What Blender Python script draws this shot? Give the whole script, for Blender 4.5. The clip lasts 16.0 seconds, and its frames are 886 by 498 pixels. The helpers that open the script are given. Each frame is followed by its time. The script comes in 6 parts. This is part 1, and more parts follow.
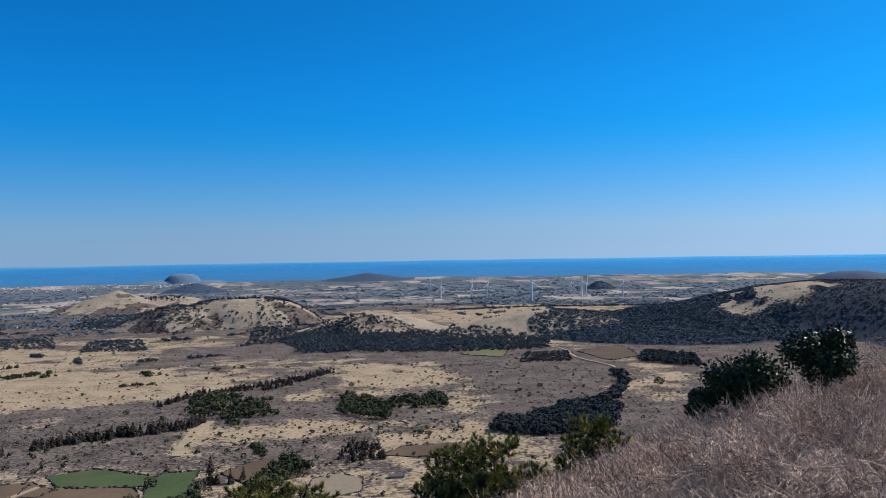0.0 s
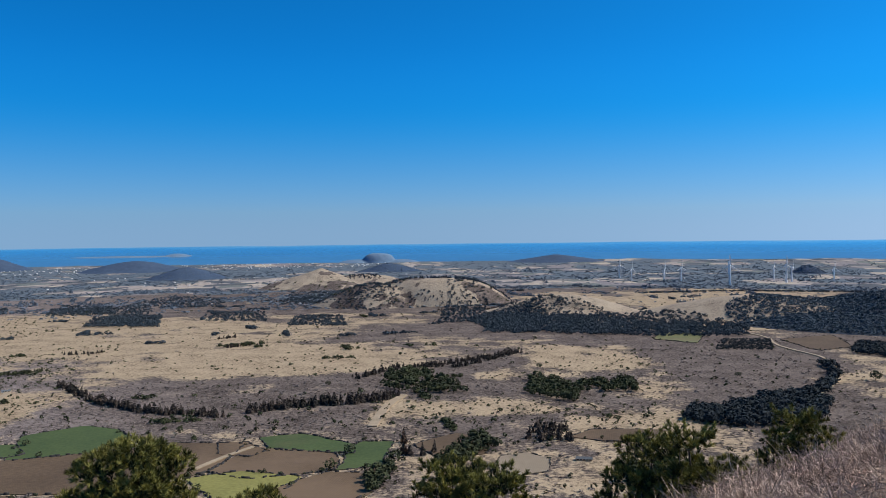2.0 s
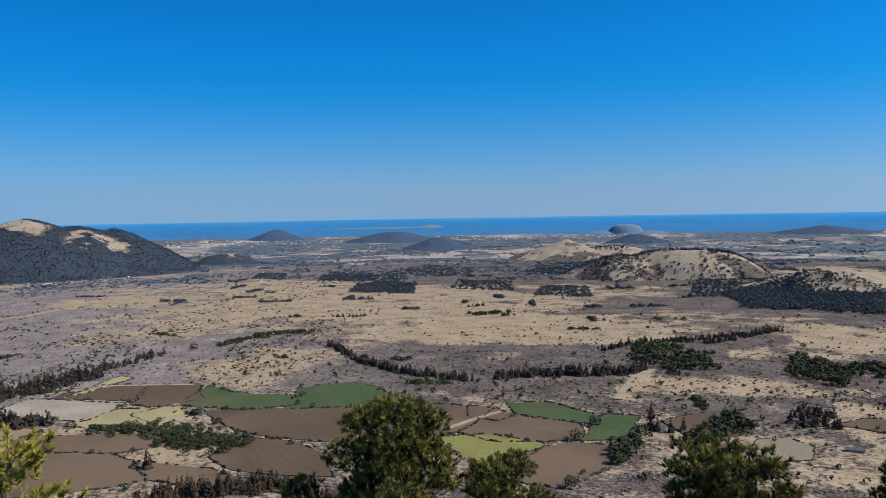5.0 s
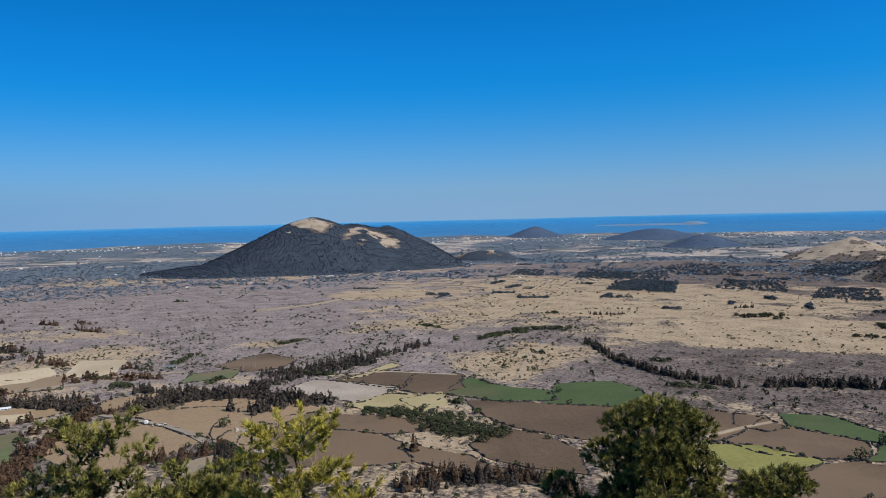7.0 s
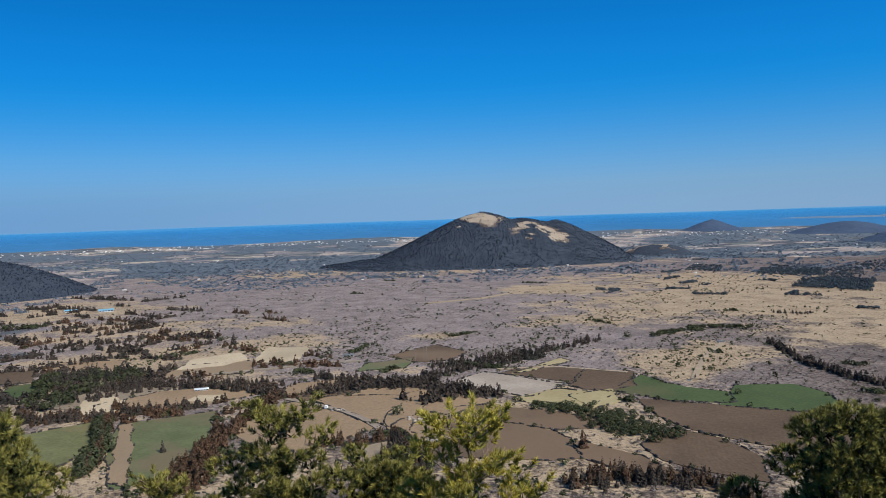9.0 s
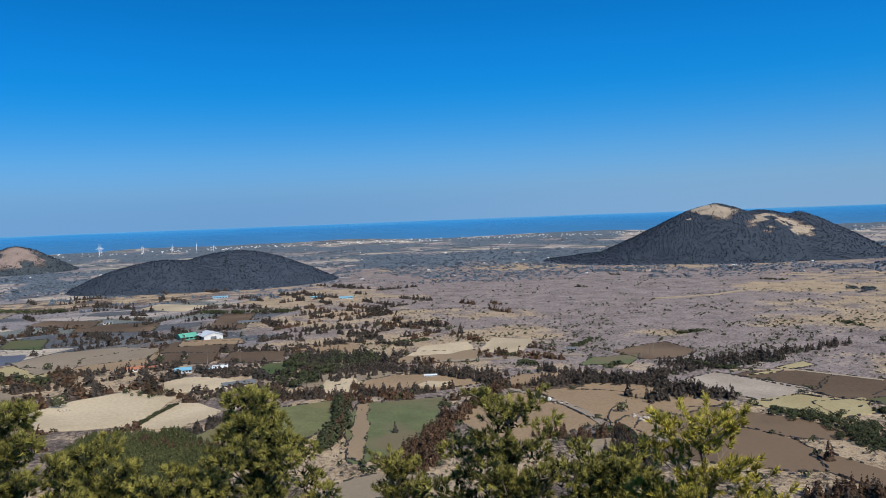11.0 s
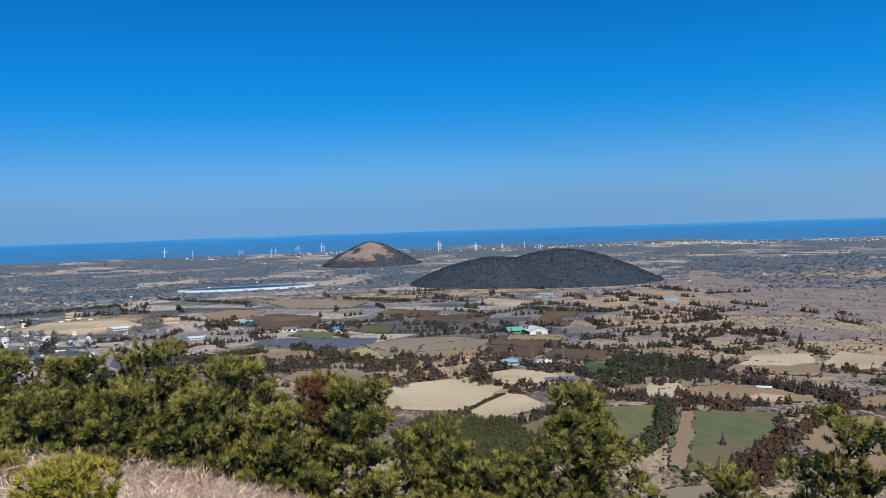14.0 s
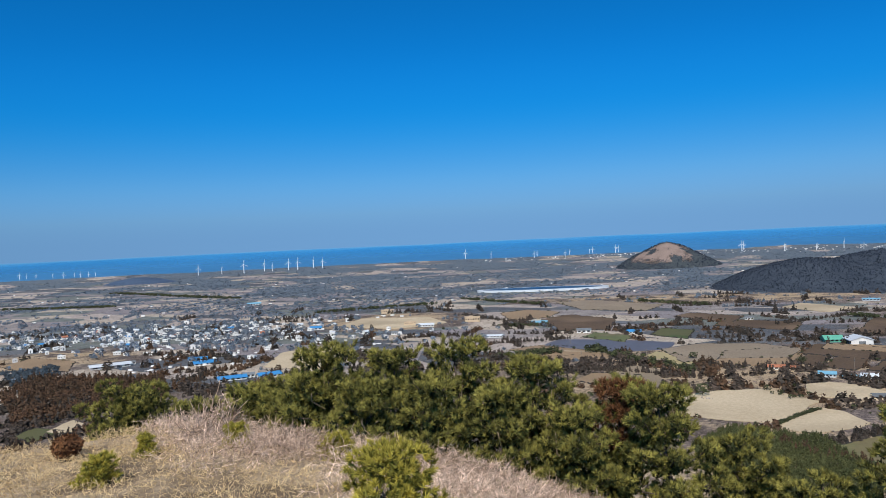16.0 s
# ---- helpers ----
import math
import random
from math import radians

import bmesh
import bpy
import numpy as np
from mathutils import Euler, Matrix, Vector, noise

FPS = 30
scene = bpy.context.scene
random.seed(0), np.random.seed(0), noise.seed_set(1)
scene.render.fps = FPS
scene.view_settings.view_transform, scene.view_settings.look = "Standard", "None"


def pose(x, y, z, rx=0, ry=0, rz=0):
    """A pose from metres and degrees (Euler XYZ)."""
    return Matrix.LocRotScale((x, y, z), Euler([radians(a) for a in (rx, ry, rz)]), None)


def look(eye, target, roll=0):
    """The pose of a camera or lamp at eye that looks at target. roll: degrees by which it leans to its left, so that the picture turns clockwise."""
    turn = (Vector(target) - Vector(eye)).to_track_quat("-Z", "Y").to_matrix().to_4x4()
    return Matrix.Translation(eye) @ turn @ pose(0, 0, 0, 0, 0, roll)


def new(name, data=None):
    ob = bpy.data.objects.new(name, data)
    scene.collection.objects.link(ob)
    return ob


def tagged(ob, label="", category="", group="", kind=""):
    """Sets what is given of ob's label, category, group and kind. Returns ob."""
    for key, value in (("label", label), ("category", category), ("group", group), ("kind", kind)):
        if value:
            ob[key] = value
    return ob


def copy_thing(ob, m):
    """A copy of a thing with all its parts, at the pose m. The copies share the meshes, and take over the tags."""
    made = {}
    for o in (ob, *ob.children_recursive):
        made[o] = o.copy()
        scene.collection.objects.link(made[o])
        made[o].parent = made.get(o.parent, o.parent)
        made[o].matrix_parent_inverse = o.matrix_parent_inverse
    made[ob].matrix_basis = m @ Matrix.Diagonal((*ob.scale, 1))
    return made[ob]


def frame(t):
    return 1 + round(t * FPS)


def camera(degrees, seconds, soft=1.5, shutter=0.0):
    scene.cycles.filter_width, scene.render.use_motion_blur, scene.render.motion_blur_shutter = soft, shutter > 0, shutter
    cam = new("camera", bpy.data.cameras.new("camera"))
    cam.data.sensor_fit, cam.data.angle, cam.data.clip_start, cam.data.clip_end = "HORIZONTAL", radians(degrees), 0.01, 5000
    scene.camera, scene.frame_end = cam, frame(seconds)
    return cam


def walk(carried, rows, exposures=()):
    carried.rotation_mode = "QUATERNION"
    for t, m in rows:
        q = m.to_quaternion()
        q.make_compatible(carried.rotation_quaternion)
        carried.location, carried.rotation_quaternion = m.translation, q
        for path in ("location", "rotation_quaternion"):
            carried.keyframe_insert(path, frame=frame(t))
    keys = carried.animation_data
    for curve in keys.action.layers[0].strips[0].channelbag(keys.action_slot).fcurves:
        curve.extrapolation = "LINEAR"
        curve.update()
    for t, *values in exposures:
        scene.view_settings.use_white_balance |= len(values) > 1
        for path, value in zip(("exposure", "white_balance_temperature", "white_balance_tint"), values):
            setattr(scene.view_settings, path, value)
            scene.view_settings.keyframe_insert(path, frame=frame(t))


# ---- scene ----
EYE_Z = 120.0
cam = camera(57.92, 16.0, 0.85)
# seconds, turn to the left, tilt, lean; the phone swings round the holder at arm's bend
SWING = [
    (0.0, -0.011, 0.458, 0.895),
    (0.5, 3.865, 0.028, 0.990),
    (1.0, 7.404, -0.299, 0.924),
    (1.5, 10.448, -0.536, 0.680),
    (2.0, 13.409, -0.722, 0.646),
    (2.5, 15.634, -0.833, 0.784),
    (3.0, 17.721, -1.057, 0.907),
    (5.5, 35.800, -2.738, 1.136),
    (6.0, 41.119, -2.665, 1.369),
    (6.5, 45.275, -2.514, 1.448),
    (7.0, 49.129, -2.397, 1.404),
    (7.5, 52.739, -2.260, 1.696),
    (8.0, 55.016, -2.321, 1.707),
    (8.5, 58.082, -2.427, 1.776),
    (9.0, 61.148, -2.474, 1.860),
    (9.5, 64.814, -2.383, 1.707),
    (10.0, 69.544, -2.349, 1.780),
    (12.5, 87.709, -2.241, 2.135),
    (13.0, 92.306, -2.008, 1.869),
    (13.5, 95.898, -1.838, 1.926),
    (14.0, 100.071, -1.677, 1.830),
    (14.5, 106.776, -1.440, 2.542),
    (15.0, 110.965, -1.326, 2.825),
    (15.5, 116.507, -1.051, 2.701),
    (16.0, 120.864, -0.766, 2.626),
]


def held(t, turn, tilt, lean):
    a = radians(turn)
    return t, pose(-0.12 * math.sin(a), 0.12 * math.cos(a), EYE_Z, 90 + tilt, lean, turn)


walk(cam, [held(*r) for r in SWING])
scene.view_settings.exposure = 0.0

# ---- sky and sun ----
SUN_AZ, SUN_EL = -68.0, 44.0   # degrees to the left of +y, and above the horizon
world = bpy.data.worlds.new("clear_sky")
scene.world = world
world.use_nodes = True
wn = world.node_tree.nodes
sky = wn.new("ShaderNodeTexSky")
sky.sky_type = "NISHITA"
sky.sun_disc = False
sky.sun_elevation = radians(SUN_EL)
sky.sun_rotation = radians(-SUN_AZ)
sky.altitude = 0.0
sky.air_density = 0.5
sky.dust_density = 0.6
sky.ozone_density = 10.0
hsv = wn.new("ShaderNodeHueSaturation")
hsv.inputs["Hue"].default_value = 0.4905
# the air is hazier and paler towards the horizon; below it the haze goes on
way = wn.new("ShaderNodeTexCoord")
level = wn.new("ShaderNodeVectorMath")
level.operation = "MAXIMUM"
level.inputs[1].default_value = (-2.0, -2.0, 0.004)
world.node_tree.links.new(way.outputs["Generated"], level.inputs[0])
lift = wn.new("ShaderNodeVectorMath")
lift.operation = "MAXIMUM"
lift.inputs[1].default_value = (-2.0, -2.0, 0.035)
world.node_tree.links.new(way.outputs["Generated"], lift.inputs[0])
world.node_tree.links.new(lift.outputs[0], sky.inputs["Vector"])
height = wn.new("ShaderNodeSeparateXYZ")
world.node_tree.links.new(level.outputs[0], height.inputs[0])
for socket, low, high, up in (("Saturation", 1.0, 1.14, 0.24), ("Value", 0.66, 1.04, 0.22)):
    clear = wn.new("ShaderNodeMapRange")
    clear.interpolation_type = "SMOOTHSTEP"
    clear.inputs["From Min"].default_value, clear.inputs["From Max"].default_value = 0.02, up
    clear.inputs["To Min"].default_value, clear.inputs["To Max"].default_value = low, high
    world.node_tree.links.new(height.outputs["Z"], clear.inputs["Value"])
    world.node_tree.links.new(clear.outputs[0], hsv.inputs[socket])
world.node_tree.links.new(sky.outputs[0], hsv.inputs["Color"])
tint = wn.new("ShaderNodeMix")
tint.data_type, tint.blend_type = "RGBA", "MULTIPLY"
deep = wn.new("ShaderNodeMapRange")
deep.interpolation_type = "SMOOTHSTEP"
deep.inputs["From Min"].default_value, deep.inputs["From Max"].default_value = 0.0, 0.17
world.node_tree.links.new(height.outputs["Z"], deep.inputs["Value"])
world.node_tree.links.new(deep.outputs[0], tint.inputs["Factor"])
tint.inputs["B"].default_value = (0.10, 0.84, 1.0, 1)
world.node_tree.links.new(hsv.outputs[0], tint.inputs["A"])
# towards the sun's side the air is brighter and its haze paler; away from it bluer and dimmer
side = wn.new("ShaderNodeVectorMath")
side.operation = "DOT_PRODUCT"
side.inputs[1].default_value = (-math.sin(radians(12)), math.cos(radians(12)), 0.0)
world.node_tree.links.new(way.outputs["Generated"], side.inputs[0])
sunward = wn.new("ShaderNodeMapRange")
sunward.interpolation_type = "SMOOTHSTEP"
sunward.inputs["From Min"].default_value, sunward.inputs["From Max"].default_value = 0.1, 1.0
world.node_tree.links.new(side.outputs["Value"], sunward.inputs["Value"])
haze = wn.new("ShaderNodeMix")
haze.data_type = "RGBA"
haze.inputs["A"].default_value, haze.inputs["B"].default_value = (0.69, 0.77, 0.89, 1), (1.06, 0.97, 0.97, 1)
world.node_tree.links.new(sunward.outputs[0], haze.inputs["Factor"])
low = wn.new("ShaderNodeMapRange")
low.interpolation_type = "SMOOTHSTEP"
low.inputs["From Min"].default_value, low.inputs["From Max"].default_value = 0.005, 0.08
low.inputs["To Min"].default_value, low.inputs["To Max"].default_value = 1.0, 0.0
world.node_tree.links.new(height.outputs["Z"], low.inputs["Value"])
hazy = wn.new("ShaderNodeMix")
hazy.data_type, hazy.blend_type = "RGBA", "MULTIPLY"
world.node_tree.links.new(low.outputs[0], hazy.inputs["Factor"])
world.node_tree.links.new(tint.outputs["Result"], hazy.inputs["A"])
world.node_tree.links.new(haze.outputs["Result"], hazy.inputs["B"])
glow = wn.new("ShaderNodeMapRange")
glow.inputs["To Min"].default_value, glow.inputs["To Max"].default_value = 0.87, 1.07
world.node_tree.links.new(sunward.outputs[0], glow.inputs["Value"])
bright = wn.new("ShaderNodeVectorMath")
bright.operation = "SCALE"
world.node_tree.links.new(hazy.outputs["Result"], bright.inputs[0])
world.node_tree.links.new(glow.outputs[0], bright.inputs["Scale"])
world.node_tree.links.new(bright.outputs[0], wn["Background"].inputs[0])
wn["Background"].inputs[1].default_value = 0.165
sun_data = bpy.data.lights.new("sun", "SUN")
sun_data.energy, sun_data.angle, sun_data.color = 4.9, radians(0.53), (1.0, 0.93, 0.82)
sun = new("sun", sun_data)
a, e = radians(SUN_AZ), radians(SUN_EL)
sun.matrix_world = look((-800 * math.sin(a) * math.cos(e), 800 * math.cos(a) * math.cos(e), 800 * math.sin(e)), (0, 0, 0))

# ---- materials ----
MATS = {}


def material(name, base, rough=0.9, dark=None, scale=0.05, fine=1.0, bump=0.0, bump_scale=None, spec=0.2, island=0.0, obj=0.0, patch=None, amount=0.5, metal=0.0, stripes=None, tone=""):
    """Two scales of noise over a base colour, with a relief and a change from piece to piece."""
    m = bpy.data.materials.new(name)
    m.use_nodes = True
    nt = m.node_tree
    N, L = nt.nodes, nt.links
    b = N["Principled BSDF"]
    b.inputs["Roughness"].default_value = rough
    b.inputs["Specular IOR Level"].default_value = spec
    b.inputs["Metallic"].default_value = metal
    dark = dark or tuple(0.6 * c for c in base)
    geo = N.new("ShaderNodeNewGeometry")
    n1 = N.new("ShaderNodeTexNoise")
    n1.inputs["Scale"].default_value, n1.inputs["Detail"].default_value = scale, 8.0
    n2 = N.new("ShaderNodeTexNoise")
    n2.inputs["Scale"].default_value, n2.inputs["Detail"].default_value = fine, 6.0
    for n in (n1, n2):
        L.new(geo.outputs["Position"], n.inputs["Vector"])
    add = N.new("ShaderNodeMath")
    add.operation = "ADD"
    L.new(n1.outputs["Fac"], add.inputs[0])
    L.new(n2.outputs["Fac"], add.inputs[1])
    rng = N.new("ShaderNodeMapRange")
    rng.inputs["From Min"].default_value, rng.inputs["From Max"].default_value = 0.72, 1.28
    L.new(add.outputs[0], rng.inputs["Value"])
    mix = N.new("ShaderNodeMix")
    mix.data_type = "RGBA"
    mix.inputs["A"].default_value, mix.inputs["B"].default_value = (*dark, 1), (*base, 1)
    if tone:
        at = N.new("ShaderNodeAttribute")
        at.attribute_name = tone
        L.new(at.outputs["Fac"], mix.inputs["Factor"])
    else:
        L.new(rng.outputs[0], mix.inputs["Factor"])
    col = mix.outputs["Result"]
    if stripes:
        w = N.new("ShaderNodeTexWave")
        w.inputs["Scale"].default_value, w.inputs["Distortion"].default_value = stripes, 6.0
        w.inputs["Detail Scale"].default_value = 0.4
        L.new(geo.outputs["Position"], w.inputs["Vector"])
        mr = N.new("ShaderNodeMapRange")
        mr.inputs["To Min"].default_value = 0.82
        mr.inputs["To Max"].default_value = 1.06
        L.new(w.outputs["Fac"], mr.inputs["Value"])
        h2 = N.new("ShaderNodeHueSaturation")
        L.new(col, h2.inputs["Color"])
        L.new(mr.outputs[0], h2.inputs["Value"])
        col = h2.outputs[0]
    if patch:
        n3 = N.new("ShaderNodeTexNoise")
        n3.inputs["Scale"].default_value, n3.inputs["Detail"].default_value = scale * 0.35, 7.0
        L.new(geo.outputs["Position"], n3.inputs["Vector"])
        r3 = N.new("ShaderNodeMapRange")
        r3.inputs["From Min"].default_value, r3.inputs["From Max"].default_value = 0.5, 0.62
        r3.inputs["To Max"].default_value = amount
        L.new(n3.outputs["Fac"], r3.inputs["Value"])
        m3 = N.new("ShaderNodeMix")
        m3.data_type = "RGBA"
        m3.inputs["B"].default_value = (*patch, 1)
        L.new(r3.outputs[0], m3.inputs["Factor"])
        L.new(col, m3.inputs["A"])
        col = m3.outputs["Result"]
    if island or obj:
        hv = N.new("ShaderNodeHueSaturation")
        r4 = N.new("ShaderNodeMapRange")
        k = island or obj
        r4.inputs["To Min"].default_value, r4.inputs["To Max"].default_value = 1 - k, 1 + k
        if island:
            L.new(geo.outputs["Random Per Island"], r4.inputs["Value"])
        else:
            oi = N.new("ShaderNodeObjectInfo")
            L.new(oi.outputs["Random"], r4.inputs["Value"])
        L.new(col, hv.inputs["Color"])
        L.new(r4.outputs[0], hv.inputs["Value"])
        col = hv.outputs[0]
    L.new(col, b.inputs["Base Color"])
    if bump:
        bp = N.new("ShaderNodeBump")
        bp.inputs["Strength"].default_value = bump
        bp.inputs["Distance"].default_value = bump_scale or 0.3 / fine
        L.new(n2.outputs["Fac"], bp.inputs["Height"])
        L.new(bp.outputs[0], b.inputs["Normal"])
    MATS[name] = m
    return m


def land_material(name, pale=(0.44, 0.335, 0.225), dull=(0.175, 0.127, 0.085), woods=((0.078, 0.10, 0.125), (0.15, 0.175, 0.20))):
    """Open land: grey leafless scrub, dry grass where the attribute "grass" says so, woods with haze in their colour
    where "wood" does.
    """
    m = bpy.data.materials.new(name)
    m.use_nodes = True
    nt = m.node_tree
    N, L = nt.nodes, nt.links
    b = N["Principled BSDF"]
    b.inputs["Roughness"].default_value = 1.0
    b.inputs["Specular IOR Level"].default_value = 0.05
    geo = N.new("ShaderNodeNewGeometry")

    def noise_at(scale, detail=8.0):
        n = N.new("ShaderNodeTexNoise")
        n.inputs["Scale"].default_value, n.inputs["Detail"].default_value, n.inputs["Roughness"].default_value = scale, detail, 0.62
        L.new(geo.outputs["Position"], n.inputs["Vector"])
        return n.outputs["Fac"]

    def ramp(v, lo, hi, a=0.0, z=1.0):
        r = N.new("ShaderNodeMapRange")
        r.inputs["From Min"].default_value, r.inputs["From Max"].default_value = lo, hi
        r.inputs["To Min"].default_value, r.inputs["To Max"].default_value = a, z
        L.new(v, r.inputs["Value"])
        return r.outputs[0]

    def blend(f, p, q):
        x = N.new("ShaderNodeMix")
        x.data_type = "RGBA"
        L.new(f, x.inputs["Factor"])
        for key, v in (("A", p), ("B", q)):
            if isinstance(v, tuple):
                x.inputs[key].default_value = (*v, 1)
            else:
                L.new(v, x.inputs[key])
        return x.outputs["Result"]

    def plus(p, q, op="ADD"):
        x = N.new("ShaderNodeMath")
        x.operation = op
        for i, v in enumerate((p, q)):
            if isinstance(v, (int, float)):
                x.inputs[i].default_value = v
            else:
                L.new(v, x.inputs[i])
        return x.outputs[0]

    big, mid, small = noise_at(0.006), noise_at(0.035), noise_at(0.35)
    tiny = noise_at(1.3, 4.0)
    mix3 = plus(plus(small, tiny), plus(mid, 0.6, "MULTIPLY"))
    scrub = blend(ramp(mix3, 1.16, 1.44), (0.054, 0.042, 0.037), (0.205, 0.163, 0.143))
    at_h = N.new("ShaderNodeAttribute")
    at_h.attribute_name = "heath"
    scrub = blend(at_h.outputs["Fac"], scrub, blend(ramp(mix3, 1.16, 1.44), (0.12, 0.097, 0.092), (0.335, 0.275, 0.256)))
    grass = blend(ramp(mix3, 1.12, 1.40), dull, pale)
    # woods are blue-grey because distance haze is painted into them
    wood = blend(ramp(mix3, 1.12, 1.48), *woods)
    at_g, at_w = N.new("ShaderNodeAttribute"), N.new("ShaderNodeAttribute")
    at_g.attribute_name, at_w.attribute_name = "grass", "wood"
    wide = noise_at(0.014)
    g = plus(plus(at_g.outputs["Fac"], plus(plus(mid, 0.5, "SUBTRACT"), 1.3, "MULTIPLY")), plus(plus(plus(big, wide), 1.0, "SUBTRACT"), 1.5, "MULTIPLY"))
    c = blend(ramp(plus(g, plus(plus(small, 0.5, "SUBTRACT"), 0.9, "MULTIPLY")), 0.38, 0.60), scrub, grass)
    cells = N.new("ShaderNodeTexVoronoi")
    cells.inputs["Scale"].default_value = 0.016
    stretch = N.new("ShaderNodeVectorMath")
    stretch.operation = "MULTIPLY"
    stretch.inputs[1].default_value = (1.0, 0.62, 0.0)
    L.new(geo.outputs["Position"], stretch.inputs[0])
    L.new(stretch.outputs[0], cells.inputs["Vector"])
    split = N.new("ShaderNodeSeparateColor")
    L.new(cells.outputs["Color"], split.inputs[0])
    plots = N.new("ShaderNodeValToRGB")
    plots.color_ramp.interpolation = "CONSTANT"
    stops = plots.color_ramp.elements
    # plot colours, the dark ones leaned towards blue as painted haze
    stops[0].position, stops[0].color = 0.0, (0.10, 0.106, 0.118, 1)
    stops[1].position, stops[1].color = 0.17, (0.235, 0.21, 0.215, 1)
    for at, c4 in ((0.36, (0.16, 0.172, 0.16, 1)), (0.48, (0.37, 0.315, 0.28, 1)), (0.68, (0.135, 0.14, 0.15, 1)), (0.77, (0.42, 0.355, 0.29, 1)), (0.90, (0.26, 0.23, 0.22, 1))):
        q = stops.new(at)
        q.color = c4
    L.new(split.outputs[0], plots.inputs[0])
    shade = N.new("ShaderNodeHueSaturation")
    L.new(plots.outputs[0], shade.inputs["Color"])
    L.new(ramp(mix3, 1.1, 1.5, 0.55, 1.35), shade.inputs["Value"])
    at_f = N.new("ShaderNodeAttribute")
    at_f.attribute_name = "farm"
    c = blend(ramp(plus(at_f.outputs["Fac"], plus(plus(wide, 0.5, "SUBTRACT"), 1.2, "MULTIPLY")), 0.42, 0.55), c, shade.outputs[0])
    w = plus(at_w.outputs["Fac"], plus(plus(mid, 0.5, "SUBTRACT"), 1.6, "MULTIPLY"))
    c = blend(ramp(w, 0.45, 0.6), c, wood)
    L.new(c, b.inputs["Base Color"])
    bp = N.new("ShaderNodeBump")
    bp.inputs["Strength"].default_value, bp.inputs["Distance"].default_value = 0.5, 1.0
    L.new(small, bp.inputs["Height"])
    L.new(bp.outputs[0], b.inputs["Normal"])
    MATS[name] = m
    return m


land_material("open_land")
land_material("quarried_land", (0.28, 0.21, 0.18), (0.16, 0.12, 0.105), ((0.035, 0.045, 0.055), (0.075, 0.085, 0.09)))
# forest floor in navy: the air's blue over the hills is painted in
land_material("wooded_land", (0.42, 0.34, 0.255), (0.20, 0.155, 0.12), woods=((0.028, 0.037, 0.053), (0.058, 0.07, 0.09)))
material("green_crop", (0.078, 0.106, 0.038), dark=(0.048, 0.072, 0.026), scale=0.03, fine=0.5, patch=(0.15, 0.105, 0.06), amount=0.4)
material("olive_crop", (0.17, 0.17, 0.075), dark=(0.11, 0.115, 0.05), scale=0.07, fine=0.5, patch=(0.2, 0.13, 0.08), amount=0.4)
material("yellow_crop", (0.26, 0.24, 0.075), dark=(0.17, 0.16, 0.05), scale=0.03, fine=0.5)
material("ploughed_soil", (0.142, 0.095, 0.058), dark=(0.082, 0.054, 0.034), scale=0.02, fine=0.4, stripes=0.25, patch=(0.20, 0.135, 0.085), amount=0.65)
material("tan_soil", (0.34, 0.235, 0.14), dark=(0.24, 0.165, 0.10), scale=0.015, fine=0.4, stripes=0.2, patch=(0.25, 0.185, 0.12), amount=0.6)
material("stony_soil", (0.42, 0.35, 0.28), dark=(0.26, 0.21, 0.165), scale=0.04, fine=0.6)
material("meadow", (0.135, 0.15, 0.068), dark=(0.09, 0.105, 0.045), scale=0.07, fine=0.5, patch=(0.17, 0.125, 0.078), amount=0.75)
material("stubble", (0.31, 0.245, 0.175), dark=(0.22, 0.17, 0.12), scale=0.02, fine=0.4, stripes=0.3, patch=(0.24, 0.19, 0.13), amount=0.5)
material("straw", (0.60, 0.485, 0.33), dark=(0.46, 0.36, 0.235), scale=0.02, fine=0.4, stripes=0.22, patch=(0.33, 0.26, 0.17), amount=0.75)
material("pale_grass", (0.40, 0.33, 0.18), dark=(0.30, 0.24, 0.12), scale=0.03, fine=0.4)
material("pond", (0.13, 0.13, 0.15), rough=0.5, dark=(0.095, 0.095, 0.115), scale=0.05, spec=0.08)
material("concrete", (0.33, 0.27, 0.21), scale=0.1, fine=1.0, dark=(0.22, 0.18, 0.14), spec=0.05)
material("dry_track", (0.40, 0.31, 0.215), scale=0.1, fine=0.8, dark=(0.28, 0.215, 0.145))
material("pale_rock", (0.44, 0.38, 0.32), dark=(0.24, 0.20, 0.165), scale=0.3, fine=2.0, bump=0.4, island=0.3)
material("dark_stone", (0.05, 0.046, 0.045), scale=0.4, fine=2.0, bump=0.4)
material("cedar_leaf", (0.082, 0.06, 0.048), dark=(0.03, 0.029, 0.026), scale=0.02, fine=0.3, island=0.35)
material("woodland_leaf", (0.066, 0.074, 0.034), dark=(0.034, 0.04, 0.02), scale=0.02, fine=0.3, island=0.4)
material("russet_leaf", (0.11, 0.06, 0.036), dark=(0.05, 0.036, 0.024), scale=0.02, fine=0.3, island=0.4)
material("pine_leaf", (0.085, 0.09, 0.035), dark=(0.042, 0.05, 0.02), scale=0.02, fine=0.3, island=0.35)
# far trees: distance haze is mixed into the leaf as pale blue-grey
material("hazed_leaf", (0.15, 0.182, 0.225), dark=(0.105, 0.13, 0.165), scale=0.02, fine=0.3, island=0.35)
material("bare_wood", (0.15, 0.128, 0.137), dark=(0.10, 0.086, 0.094), scale=0.02, fine=0.2, island=0.25)
